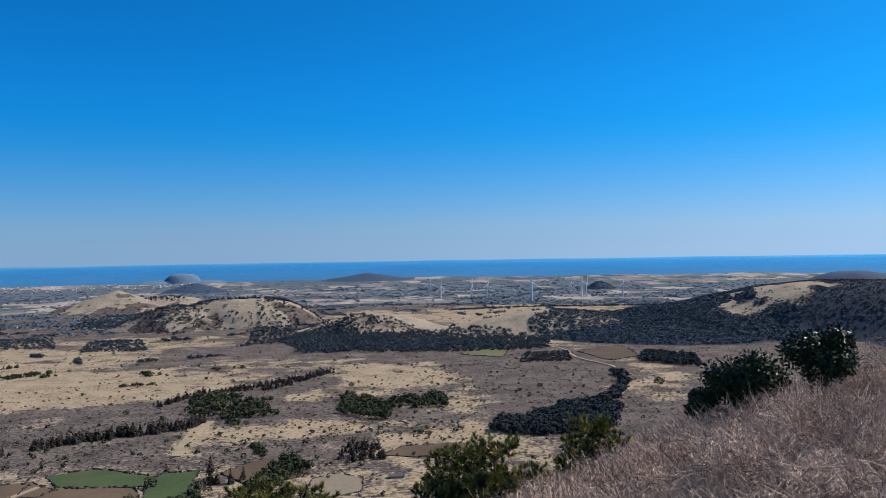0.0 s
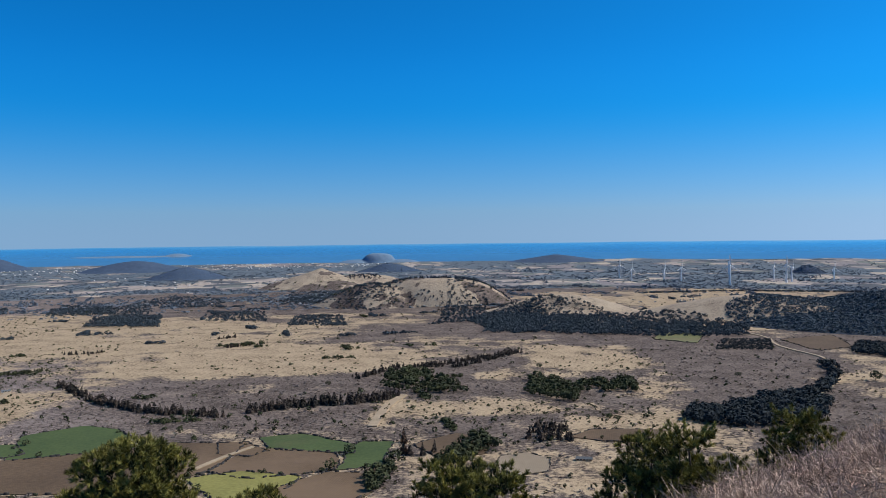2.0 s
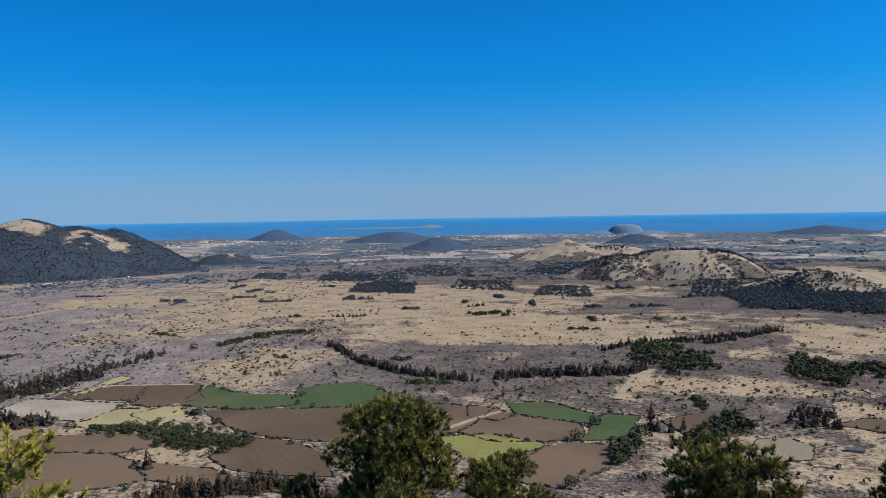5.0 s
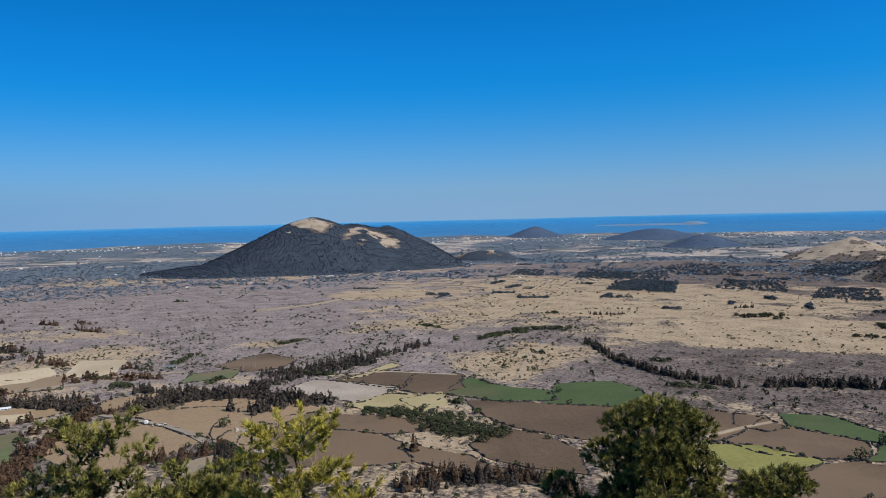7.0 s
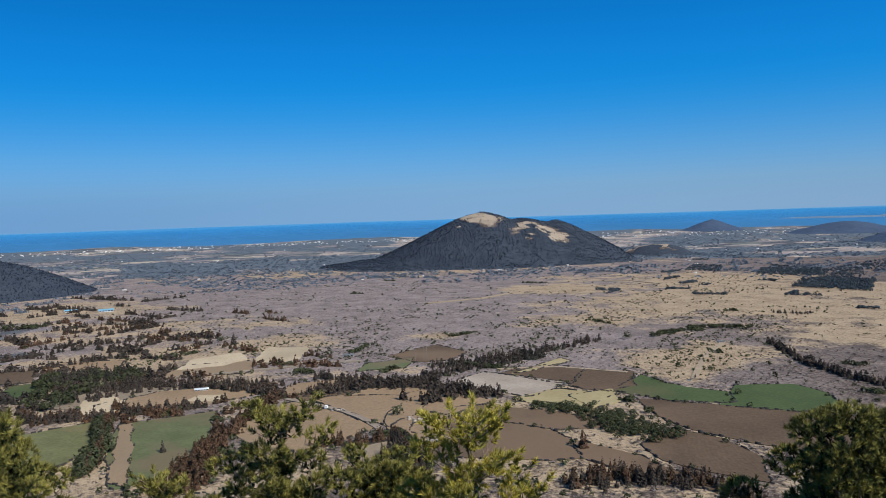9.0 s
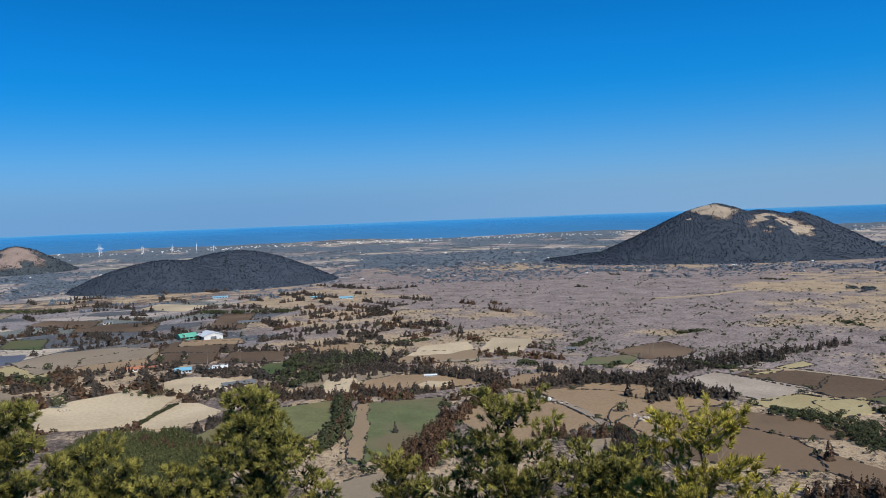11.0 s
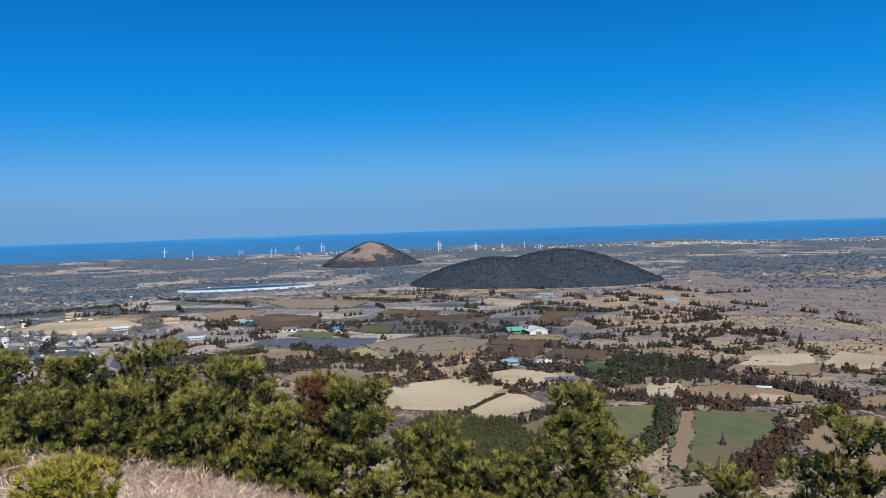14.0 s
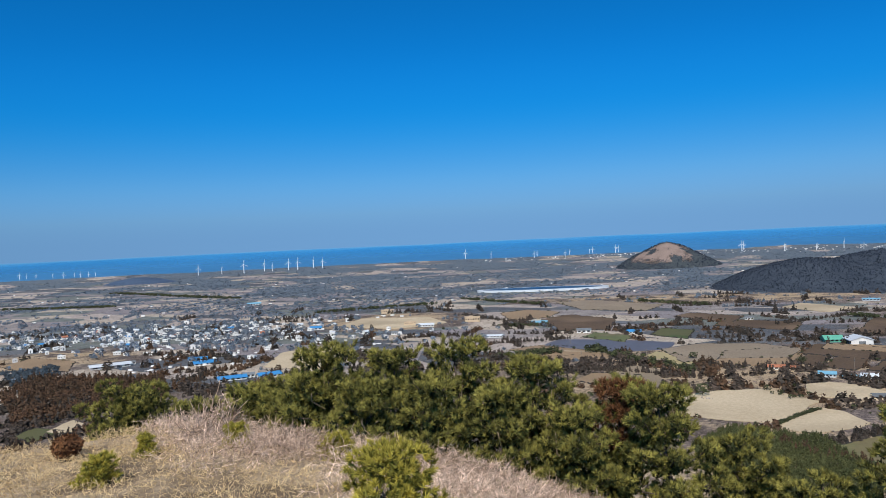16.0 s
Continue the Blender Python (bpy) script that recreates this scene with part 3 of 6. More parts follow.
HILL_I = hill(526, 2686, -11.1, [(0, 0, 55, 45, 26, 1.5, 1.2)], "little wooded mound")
KNOLL = hill(-1536, 1471, 46.2, [(0, 0, 95, 60, 26, 2.6, 1.1)], "flat grassy knoll", [(0, 10, 80, 40)])
DUNE_A = hill(156, 1258, -7.1, [(20, 0, 200, 120, 33, 1.8, 1.3)], "smooth rolling dry-grass rise", [(0, 0, 300, 200)], 0.0)
DUNE_B = hill(-84, 1324, 3.6, [(-30, 0, 130, 90, 27, 1.8, 1.3)], "smooth rolling dry-grass rise", [(0, 0, 300, 200)], 0.0)
ISLE = hill(-2369, 3411, 34.8, [(0, 0, 330, 60, 5, 2.0, 1.1), (220, 0, 75, 50, 15, 1.8, 1.1)], "low island off the coast", [(240, -20, 30, 30)])

# ---- fields and tracks ----


PLOTS = []


def field(corners, mat):
    """A plot of land: a low slab with rounded corners that stands just over the ground, walled with dark stones."""
    mx, my = (sum(c[i] for c in corners) / len(corners) for i in (0, 1))
    ring = list(zip(corners, corners[1:] + corners[:1]))
    room = abs(sum(p[0] * q[1] - q[0] * p[1] for p, q in ring)) / sum(math.dist(p, q) for p, q in ring)
    grow = min(0.2 * room, 3.5 if math.hypot(mx, my) < 700 else 1.5)
    corners = [(x + (x - mx) / (math.dist((x, y), (mx, my)) + 1e-6) * grow, y + (y - my) / (math.dist((x, y), (mx, my)) + 1e-6) * grow) for x, y in corners]
    pts = []
    n = len(corners)
    for i, (x, y) in enumerate(corners):
        (px, py), (qx, qy) = corners[i - 1], corners[(i + 1) % n]
        pts += [(x + (px - x) * 0.05, y + (py - y) * 0.05), (x + (qx - x) * 0.05, y + (qy - y) * 0.05)]
    rough = []
    for (ax, ay), (bx, by) in zip(pts, pts[1:] + pts[:1]):
        k = max(1, int(math.dist((ax, ay), (bx, by)) / 11))
        for j in range(k):
            w = 0.0 if k == 1 else 1.0
            rough.append((ax + (bx - ax) * j / k + w * RNG.normal(0, 0.9), ay + (by - ay) * j / k + w * RNG.normal(0, 0.9)))
    pts = rough
    PLOTS.append(pts)
    bm = bmesh.new()
    top = 0.30 + 0.004 * len(PLOTS)
    vs = [bm.verts.new((x, y, float(land(x, y)) + top)) for x, y in pts]
    face = bm.faces.new(vs)
    face.normal_update()
    if face.normal.z < 0:
        face.normal_flip()
    ext = bmesh.ops.extrude_face_region(bm, geom=[face])
    for v in ext["geom"]:
        if isinstance(v, bmesh.types.BMVert):
            v.co.z -= 1.2
    bmesh.ops.recalc_face_normals(bm, faces=bm.faces)
    names = {"pond": ("pond", "still dark pond among the fields", "pond"), "green_crop": ("field", "green crop field walled with dark stones", "field"), "ploughed_soil": ("field", "ploughed brown field among dry scrub", "field"),
             "straw": ("field", "pale straw-coloured harvested field", "field"), "olive_crop": ("field", "olive green grazed field", "field"), "yellow_crop": ("field", "yellow-green crop field", "field"),
             "tan_soil": ("field", "bare tan soil field", "field"), "stony_soil": ("field", "pale stony bare field", "field"), "pale_grass": ("field", "pale dry grass plot", "field"), "meadow": ("field", "worn green meadow with brown patches", "field"), "stubble": ("field", "pale brown stubble field", "field")}
    name, label, cat = names[mat]
    ob = tagged(part(name, bm, mat), label, cat, kind="structure")
    if mat not in ("pond", "straw"):
        stones(pts)
    return ob


EDGES = []


def stones(pts):
    """A ragged low wall of dark stones round a plot."""
    vs, fs = [], []
    n = len(pts)
    for i in range(n):
        a, b = np.array(pts[i]), np.array(pts[(i + 1) % n])
        d = b - a
        length = np.hypot(*d)
        k = max(1, int(length / 2.6))
        side = np.array([-d[1], d[0]]) / (length + 1e-6)
        for j in range(k):
            if RNG.random() < 0.42:
                continue
            p, q = a + d * (j / k), a + d * ((j + 0.9) / k)
            p, q = p + RNG.normal(0, 0.35, 2), q + RNG.normal(0, 0.35, 2)
            if RNG.random() < 0.13:
                EDGES.append(p + RNG.normal(0, 1.5, 2))
            w, h = 0.3 + 0.3 * RNG.random(), 0.5 + 0.8 * RNG.random()
            o = len(vs)
            z = float(land(*p))
            for s, zz in ((-w, 0), (-w * 0.6, h), (w * 0.6, h), (w, 0)):
                vs.append((*(p + side * s), z + zz))
            for s, zz in ((-w, 0), (-w * 0.6, h), (w * 0.6, h), (w, 0)):
                vs.append((*(q + side * s), z + zz))
            fs += [(o, o + 1, o + 5, o + 4), (o + 1, o + 2, o + 6, o + 5), (o + 2, o + 3, o + 7, o + 6), (o, o + 3, o + 2, o + 1), (o + 4, o + 5, o + 6, o + 7)]
    if fs:
        tagged(part("stone_wall", mesh_np("stone_wall", vs, fs), "dark_stone"), "low dark drystone wall round a field", "wall", kind="structure")


def track(pts, mat, width):
    vs, fs = [], []
    for i, p in enumerate(pts):
        a, b = np.array(pts[max(0, i - 1)], float), np.array(pts[min(len(pts) - 1, i + 1)], float)
        d = (b - a) / np.hypot(*(b - a))
        for s in (-0.5, 0.5):
            q = np.array(p) + np.array([-d[1], d[0]]) * s * width
            vs.append((*q, float(land(*q)) + 0.85))
    bm = bmesh.new()
    bv = [bm.verts.new(v) for v in vs]
    for i in range(len(pts) - 1):
        bm.faces.new((bv[2 * i], bv[2 * i + 2], bv[2 * i + 3], bv[2 * i + 1]))
    ext = bmesh.ops.extrude_face_region(bm, geom=list(bm.faces))
    for v in ext["geom"]:
        if isinstance(v, bmesh.types.BMVert):
            v.co.z -= 1.0
    bmesh.ops.recalc_face_normals(bm, faces=bm.faces)
    name = "road" if mat == "concrete" else "dirt_track"
    tagged(part(name, bm, mat), "narrow concrete farm road" if mat == "concrete" else "pale worn dirt track through grass", "road" if mat == "concrete" else "track", kind="structure")


# ---- far trees ----


def ragged(kind, count, seed):
    """A far tree as loose leaf clumps: small uneven blades laid over a spire or a lumpy round crown, one unit high."""
    g = np.random.default_rng(seed)
    tris = []
    for i in range(count):
        a = g.random() * 2 * math.pi
        if kind == "cone":
            z = 0.98 - 0.95 * math.sqrt(g.random())
            rad = 0.185 * (1.04 - z) * g.uniform(0.75, 1.15)
            c = np.array([rad * math.cos(a), rad * math.sin(a), z])
            n = np.array([0.92 * math.cos(a), 0.92 * math.sin(a), 0.38])
            size = {9: 0.23, 16: 0.18, 34: 0.13, 60: 0.10, 120: 0.07}[count] * (1.3 - 0.8 * z)
        else:
            up = g.uniform(-0.55, 1.0)
            q = math.sqrt(1 - up * up)
            n = np.array([q * math.cos(a), q * math.sin(a), up])
            lump = 0.40 * (1 + 0.22 * math.sin(3 * a + seed) * math.cos(4 * up + seed)) * g.uniform(0.8, 1.12)
            c = np.array([0, 0, 0.47]) + n * lump * np.array([1.1, 1.1, 1.0])
            size = {9: 0.30, 16: 0.24, 34: 0.17, 60: 0.13, 120: 0.095}[count]
        n = n + g.normal(0, 0.3, 3)
        n /= np.linalg.norm(n)
        t = np.cross(n, g.normal(0, 1, 3))
        t /= np.linalg.norm(t)
        w = np.cross(n, t)
        tris.append([c + size * g.uniform(0.6, 1.35) * (t * math.cos(k * 2.094) + w * math.sin(k * 2.094)) for k in range(3)])
    tri = np.array(tris)
    tri[..., 2] = np.clip(tri[..., 2], -0.02, 1.06)
    return tri


TREES = {(k, n): [ragged(k, n, s) for s in range(6)] for k in ("cone", "round") for n in (9, 16, 34, 60, 120)}
SHAPE = {"heath": ("round", "heath_leaf"), "cedar": ("cone", "cedar_leaf"), "woodland": ("round", "woodland_leaf"), "russet": ("cone", "russet_leaf"), "pine": ("cone", "pine_leaf"), "scrub": ("round", "scrub_leaf"), "far": ("cone", "hazed_leaf"), "dusk": ("round", "half_hazed_leaf"), "bare": ("round", "bare_wood"), "ridge": ("round", "hazed_ridge_leaf"), "hill": ("cone", "hazed_hill_leaf"), "grove": ("round", "grove_leaf"), "haze": ("round", "hazed_leaf")}


def tree_mass(name, x, y, h, kind, detail, label, category, lift=0.0, wide=1.0):
    """Many far trees as one mesh."""
    shape, mat = SHAPE[kind]
    x, y, h = np.asarray(x), np.asarray(y), np.asarray(h)
    z = surface(x, y) + lift
    pick = RNG.integers(0, 6, len(x))
    a = RNG.random(len(x)) * 2 * math.pi
    verts = []
    for s in range(6):
        m = pick == s
        if not m.any():
            continue
        tri = TREES[shape, detail][s]
        hh, aa = h[m][:, None, None], a[m][:, None, None]
        wd = wide * (0.8 + 0.5 * RNG.random(m.sum()))[:, None, None]
        px = x[m][:, None, None] + hh * wd * (tri[..., 0] * np.cos(aa) - tri[..., 1] * np.sin(aa))
        py = y[m][:, None, None] + hh * wd * (tri[..., 0] * np.sin(aa) + tri[..., 1] * np.cos(aa))
        pz = z[m][:, None, None] + hh * tri[..., 2]
        verts.append(np.stack([px, py, pz], -1).reshape(-1, 3))
    verts = np.concatenate(verts)
    return tagged(part(name, mesh_np(name, verts, np.arange(len(verts)).reshape(-1, 3)), mat), label, category, kind="stuff")


LABELS = {"cedar": ("dark evergreen windbreak trees between fields", "trees"), "woodland": ("mixed dull green bushes and low trees", "trees"), "russet": ("reddish brown winter cedars in a hedge row", "trees"), "pine": ("young pine wood on the lower slope", "trees"), "dusk": ("dark woods on the middle plain, tinted with haze", "trees"), "grove": ("dense dark evergreen grove beside a track", "trees")}


def tree_row(pts, kind, height, width):
    xs, ys = [], []
    for p, q in zip(pts[:-1], pts[1:]):
        n = max(2, int(math.dist(p, q) / (height * (0.11 if math.hypot(*p) < 650 else 0.17))))
        s = RNG.random(n)
        xs.append(p[0] + (q[0] - p[0]) * s + RNG.normal(0, width * 0.35, n))
        ys.append(p[1] + (q[1] - p[1]) * s + RNG.normal(0, width * 0.35, n))
    x, y = np.concatenate(xs), np.concatenate(ys)
    far = np.hypot(*np.mean(pts, 0))
    height = height * (0.7 if far > 800 else 0.85 if far > 600 else 1.0)
    tree_mass("tree_row", x, y, height * (0.4 + 0.75 * RNG.random(len(x))), kind, 120 if far < 480 else 60 if far < 700 else 34, *LABELS[kind], wide=1.1)


def inside(x, y, poly):
    r = np.zeros(len(x), bool)
    for (x0, y0), (x1, y1) in zip(poly, poly[1:] + poly[:1]):
        c = (y0 > y) != (y1 > y)
        r ^= c & (x < (x1 - x0) * (y - y0) / ((y1 - y0) or 1e-9) + x0)
    return r


def wood(poly, kind, height, count):
    p = np.array(poly)
    lo, hi = p.min(0), p.max(0)
    x, y = RNG.uniform(lo[0], hi[0], count * 8), RNG.uniform(lo[1], hi[1], count * 8)
    m = inside(x, y, poly)
    count = int(count * (2.2 if np.hypot(*p.mean(0)) > 900 else 1))
    x, y = x[m][:count], y[m][:count]
    near = np.hypot(*p.mean(0)) < 650
    # past 900 m cedars change to the leaf with haze in its colour
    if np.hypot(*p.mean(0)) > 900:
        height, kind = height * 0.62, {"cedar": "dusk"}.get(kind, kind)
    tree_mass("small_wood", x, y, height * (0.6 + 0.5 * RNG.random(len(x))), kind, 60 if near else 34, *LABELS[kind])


field([(-406, 350), (-431, 398), (-397, 389), (-361, 402), (-341, 385), (-364, 362)], "green_crop")
field([(-337, 375), (-368, 422), (-350, 451), (-322, 446), (-300, 429), (-302, 400)], "green_crop")
field([(-220, 446), (-200, 458), (-160, 441), (-157, 424), (-184, 426), (-203, 424)], "green_crop")
field([(-153, 393), (-158, 447), (-140, 451), (-133, 405)], "green_crop")
field([(-378, 346), (-335, 373), (-295, 397), (-271, 418), (-246, 386), (-253, 334), (-315, 322), (-340, 328)], "ploughed_soil")
field([(-268, 421), (-224, 434), (-219, 374), (-230, 365)], "ploughed_soil")
field([(-215, 377), (-213, 424), (-164, 419), (-155, 391), (-191, 370)], "ploughed_soil")
field([(-501, 319), (-502, 366), (-475, 377), (-441, 339)], "ploughed_soil")
field([(-437, 337), (-469, 376), (-446, 399), (-414, 370), (-409, 345)], "ploughed_soil")
field([(-492, 276), (-510, 313), (-446, 338), (-427, 294)], "stony_soil")
field([(-425, 284), (-432, 318), (-400, 345), (-386, 308), (-399, 289)], "pale_grass")
field([(-219, 362), (-199, 376), (-168, 375), (-167, 359), (-180, 338), (-195, 341)], "yellow_crop")
field([(-163, 321), (-166, 357), (-154, 384), (-133, 386), (-125, 359), (-134, 321)], "ploughed_soil")
field([(-424, 224), (-427, 239), (-422, 256), (-388, 281), (-350, 299), (-343, 285), (-355, 261), (-396, 240)], "ploughed_soil")
field([(-378, 183), (-409, 205), (-416, 223), (-392, 238), (-352, 255), (-336, 253), (-307, 239), (-314, 224), (-338, 199), (-347, 183)], "ploughed_soil")
field([(-303, 280), (-314, 312), (-285, 317), (-257, 307), (-234, 285), (-261, 275), (-280, 272)], "ploughed_soil")
field([(-329, 256), (-290, 264), (-264, 262), (-236, 266), (-232, 258), (-271, 247), (-303, 241)], "ploughed_soil")
field([(-459, 110), (-489, 128), (-503, 161), (-461, 173), (-417, 178), (-400, 140), (-404, 116)], "tan_soil")
field([(-497, 175), (-506, 194), (-507, 215), (-493, 232), (-488, 258), (-470, 259), (-455, 246), (-450, 226), (-432, 217), (-425, 200), (-413, 188), (-450, 186), (-473, 181)], "tan_soil")
field([(-529, 164), (-558, 179), (-554, 213), (-538, 224), (-514, 206), (-508, 183)], "tan_soil")
field([(-394, 194), (-388, 201), (-372, 206), (-367, 197), (-381, 192)], "stubble")
field([(-464, -43), (-517, -7), (-527, 48), (-472, 35), (-443, 18), (-438, -16)], "olive_crop")
field([(-445, 44), (-509, 56), (-509, 112), (-437, 87), (-398, 62), (-390, 39)], "meadow")
field([(-537, -154), (-569, -151), (-596, -129), (-612, -100), (-580, -66), (-538, -75), (-512, -84), (-512, -104), (-516, -130)], "straw")
field([(-506, -78), (-536, -70), (-560, -62), (-552, -46), (-528, -33), (-507, -45), (-493, -58)], "straw")
field([(-638, -73), (-640, -44), (-603, -38), (-598, -63)], "straw")
field([(-359, 29), (-366, 49), (-356, 75), (-338, 62), (-336, 32)], "stubble")
field([(-549, 43), (-590, 57), (-578, 71), (-545, 63)], "straw")
field([(-560, 64), (-598, 78), (-581, 134), (-546, 145), (-535, 108)], "tan_soil")
field([(-383, 150), (-384, 174), (-350, 164), (-349, 143)], "stubble")
field([(-646, -8), (-686, 1), (-686, 23), (-635, 19)], "green_crop")
field([(-714, -39), (-763, -30), (-749, 18), (-694, 14)], "ploughed_soil")
field([(-788, -98), (-856, -91), (-837, -27), (-763, -30)], "ploughed_soil")
field([(-748, 23), (-776, 35), (-754, 88), (-714, 78)], "tan_soil")
field([(-666, 178), (-736, 213), (-710, 244), (-649, 211)], "straw")
field([(-645, 102), (-688, 129), (-674, 180), (-629, 164)], "tan_soil")
field([(-895, -266), (-956, -271), (-943, -231), (-868, -219)], "green_crop")
field([(-990, -218), (-1059, -218), (-1039, -127), (-960, -125)], "ploughed_soil")
field([(-709, -158), (-789, -164), (-827, -102), (-722, -92)], "tan_soil")
field([(-722, -231), (-772, -225), (-737, -174), (-700, -175)], "pale_grass")
field([(-610, -243), (-642, -241), (-639, -201), (-597, -180), (-583, -204)], "tan_soil")
field([(-950, -63), (-1097, -53), (-1081, -10), (-926, -23)], "ploughed_soil")
field([(-1220, -174), (-1282, -156), (-1224, -80), (-1155, -108)], "straw")
field([(-505, 169), (-522, 173), (-545, 217), (-524, 247), (-508, 235)], "ploughed_soil")
field([(-494, 326), (-522, 391), (-506, 390), (-495, 349)], "pale_grass")
field([(21, 966), (40, 1060), (83, 1035), (68, 939)], "olive_crop")
field([(162, 982), (229, 1034), (225, 930), (185, 894)], "ploughed_soil")
field([(-239, 429), (-221, 430), (-207, 419), (-210, 407), (-227, 408)], "ploughed_soil")
field([(-589, -565), (-673, -618), (-746, -596), (-642, -499), (-590, -500)], "straw")
field([(-897, -715), (-1002, -753), (-1037, -651), (-971, -581), (-899, -619)], "straw")
field([(-505, -880), (-560, -905), (-558, -828), (-507, -762), (-487, -809)], "tan_soil")
field([(-304, -522), (-329, -536), (-331, -507), (-306, -500)], "green_crop")
field([(-327, -517), (-357, -532), (-348, -507), (-327, -495)], "straw")
field([(-750, -375), (-789, -353), (-780, -275), (-742, -273), (-716, -321)], "tan_soil")
field([(-788, -352), (-837, -353), (-843, -296), (-840, -225), (-787, -222), (-759, -267)], "pond")
field([(-40, 484), (-24, 503), (16, 511), (13, 485), (-17, 480)], "ploughed_soil")
track([(-516, 160), (-488, 171), (-464, 179), (-438, 182), (-411, 181)], "concrete", 4.2)
track([(-400, 415), (-422, 442), (-456, 485), (-487, 538), (-497, 551)], "dry_track", 5)
track([(-164, 487), (-169, 514), (-173, 543), (-174, 568), (-173, 590)], "dry_track", 6)
track([(-659, 181), (-637, 215), (-614, 256)], "concrete", 6)
track([(-646, 98), (-634, 146), (-627, 206)], "concrete", 6)
track([(-753, -334), (-755, -283), (-721, -206)], "dry_track", 6)
track([(-446, 395), (-496, 366), (-514, 326)], "dry_track", 4)
track([(128, 1052), (145, 1018), (152, 990), (150, 955), (152, 923), (159, 898), (168, 876), (177, 850), (180, 820), (178, 790), (173, 765), (165, 728), (154, 693), (139, 655), (122, 630), (109, 614)], "dry_track", 3.4)
track([(-960, 497), (-958, 583), (-986, 647), (-1036, 735), (-1059, 860), (-1014, 911), (-942, 905)], "dry_track", 9)
track([(-226, 374), (-222, 402), (-216, 425)], "dry_track", 3)
track([(-533, -928), (-597, -941), (-601, -868)], "dry_track", 5)
tree_row([(-469, 575), (-387, 518), (-338, 498), (-274, 496)], "cedar", 10, 5)
tree_row([(-263, 513), (-213, 554)], "cedar", 9, 6)
tree_row([(-205, 554), (-179, 573)], "cedar", 9, 6)
tree_row([(-557, 523), (-567, 599), (-530, 636)], "woodland", 7, 6)
tree_row([(-236, 654), (-210, 722), (-160, 732), (-120, 831)], "cedar", 8, 8)
tree_row([(-551, 293), (-548, 339), (-552, 387), (-575, 474)], "cedar", 10, 12)
tree_row([(-507, 234), (-509, 266)], "cedar", 10, 8)
tree_row([(-450, 225), (-464, 260), (-438, 276)], "cedar", 12, 14)
tree_row([(-278, 212), (-275, 234), (-248, 260), (-219, 261)], "russet", 8, 9)
tree_row([(-271, 215), (-266, 236), (-247, 259), (-224, 263)], "cedar", 8, 14)
tree_row([(-638, 74), (-559, 147), (-522, 160)], "cedar", 9, 7)
tree_row([(-553, 1), (-531, 54)], "cedar", 9, 6)
tree_row([(-535, 58), (-527, 108)], "cedar", 9, 5)
tree_row([(-531, 161), (-482, 126), (-446, 102)], "russet", 8, 6)
tree_row([(-439, 93), (-400, 73), (-380, 53)], "russet", 8, 7)
tree_row([(-528, 51), (-457, 40), (-420, 29)], "russet", 8, 4)
tree_row([(-575, 203), (-499, 233), (-526, 293), (-537, 385)], "cedar", 9, 8)
tree_row([(-516, 181), (-531, 221), (-477, 261)], "cedar", 10, 6)
tree_row([(-397, 181), (-370, 174), (-345, 165)], "cedar", 6.5, 3)
tree_row([(-398, 184), (-363, 175), (-336, 166)], "russet", 6, 2)
tree_row([(-398, 187), (-362, 179), (-331, 171)], "woodland", 3.5, 3)
tree_row([(-400, 140), (-391, 161), (-387, 176)], "russet", 9, 6)
tree_row([(-335, 132), (-332, 153), (-320, 159)], "russet", 9, 8)
tree_row([(-475, 264), (-444, 277)], "cedar", 8, 6)
tree_row([(-358, 296), (-321, 291), (-304, 301)], "woodland", 4, 22)
tree_row([(-399, 285), (-374, 300), (-348, 299)], "woodland", 4, 14)
tree_row([(89, 624), (135, 654), (165, 732), (171, 801)], "grove", 8, 7)
tree_row([(-265, 510), (-241, 536), (-211, 547)], "cedar", 8, 7)
tree_row([(-204, 550), (-180, 582)], "cedar", 8, 6)
tree_row([(-681, 1451), (-472, 1437)], "cedar", 8, 14)
tree_row([(-319, 1306), (-195, 1345)], "cedar", 8, 14)
tree_row([(-204, 711), (-181, 739), (-116, 832)], "cedar", 7, 6)
tree_row([(-455, 821), (-417, 856)], "woodland", 7, 8)
tree_row([(-662, -260), (-655, -201), (-645, -155)], "cedar", 9, 8)
tree_row([(-697, -165), (-702, -127), (-710, -69)], "cedar", 9, 8)
tree_row([(-773, -41), (-751, 13), (-773, 85)], "cedar", 9, 8)
tree_row([(-879, -213), (-916, -113)], "cedar", 9, 10)
tree_row([(-872, 28), (-869, 108)], "cedar", 9, 8)
tree_row([(-1111, -89), (-1064, 35)], "woodland", 9, 12)
tree_row([(-1007, -152), (-1142, -75)], "cedar", 9, 8)
tree_row([(-638, 28), (-605, 113), (-558, 177)], "cedar", 9, 12)
tree_row([(-522, 48), (-458, 39), (-414, 26)], "woodland", 7, 5)
tree_row([(-522, 173), (-508, 235), (-502, 266)], "cedar", 8, 6)
tree_row([(-362, 167), (-338, 166), (-321, 162)], "cedar", 9, 8)
tree_row([(-934, -477), (-965, -426)], "woodland", 8, 12)
tree_row([(-705, -361), (-747, -311)], "woodland", 8, 10)
tree_row([(-1310, -417), (-1242, -283)], "woodland", 9, 12)
tree_row([(-1349, -767), (-1241, -553)], "woodland", 8, 12)
tree_row([(-1059, -593), (-944, -406)], "cedar", 9, 10)
tree_row([(-782, -425), (-846, -344)], "cedar", 9, 10)
tree_row([(-768, -294), (-668, -164)], "woodland", 8, 14)
tree_row([(-1074, -904), (-1234, -772)], "woodland", 9, 20)
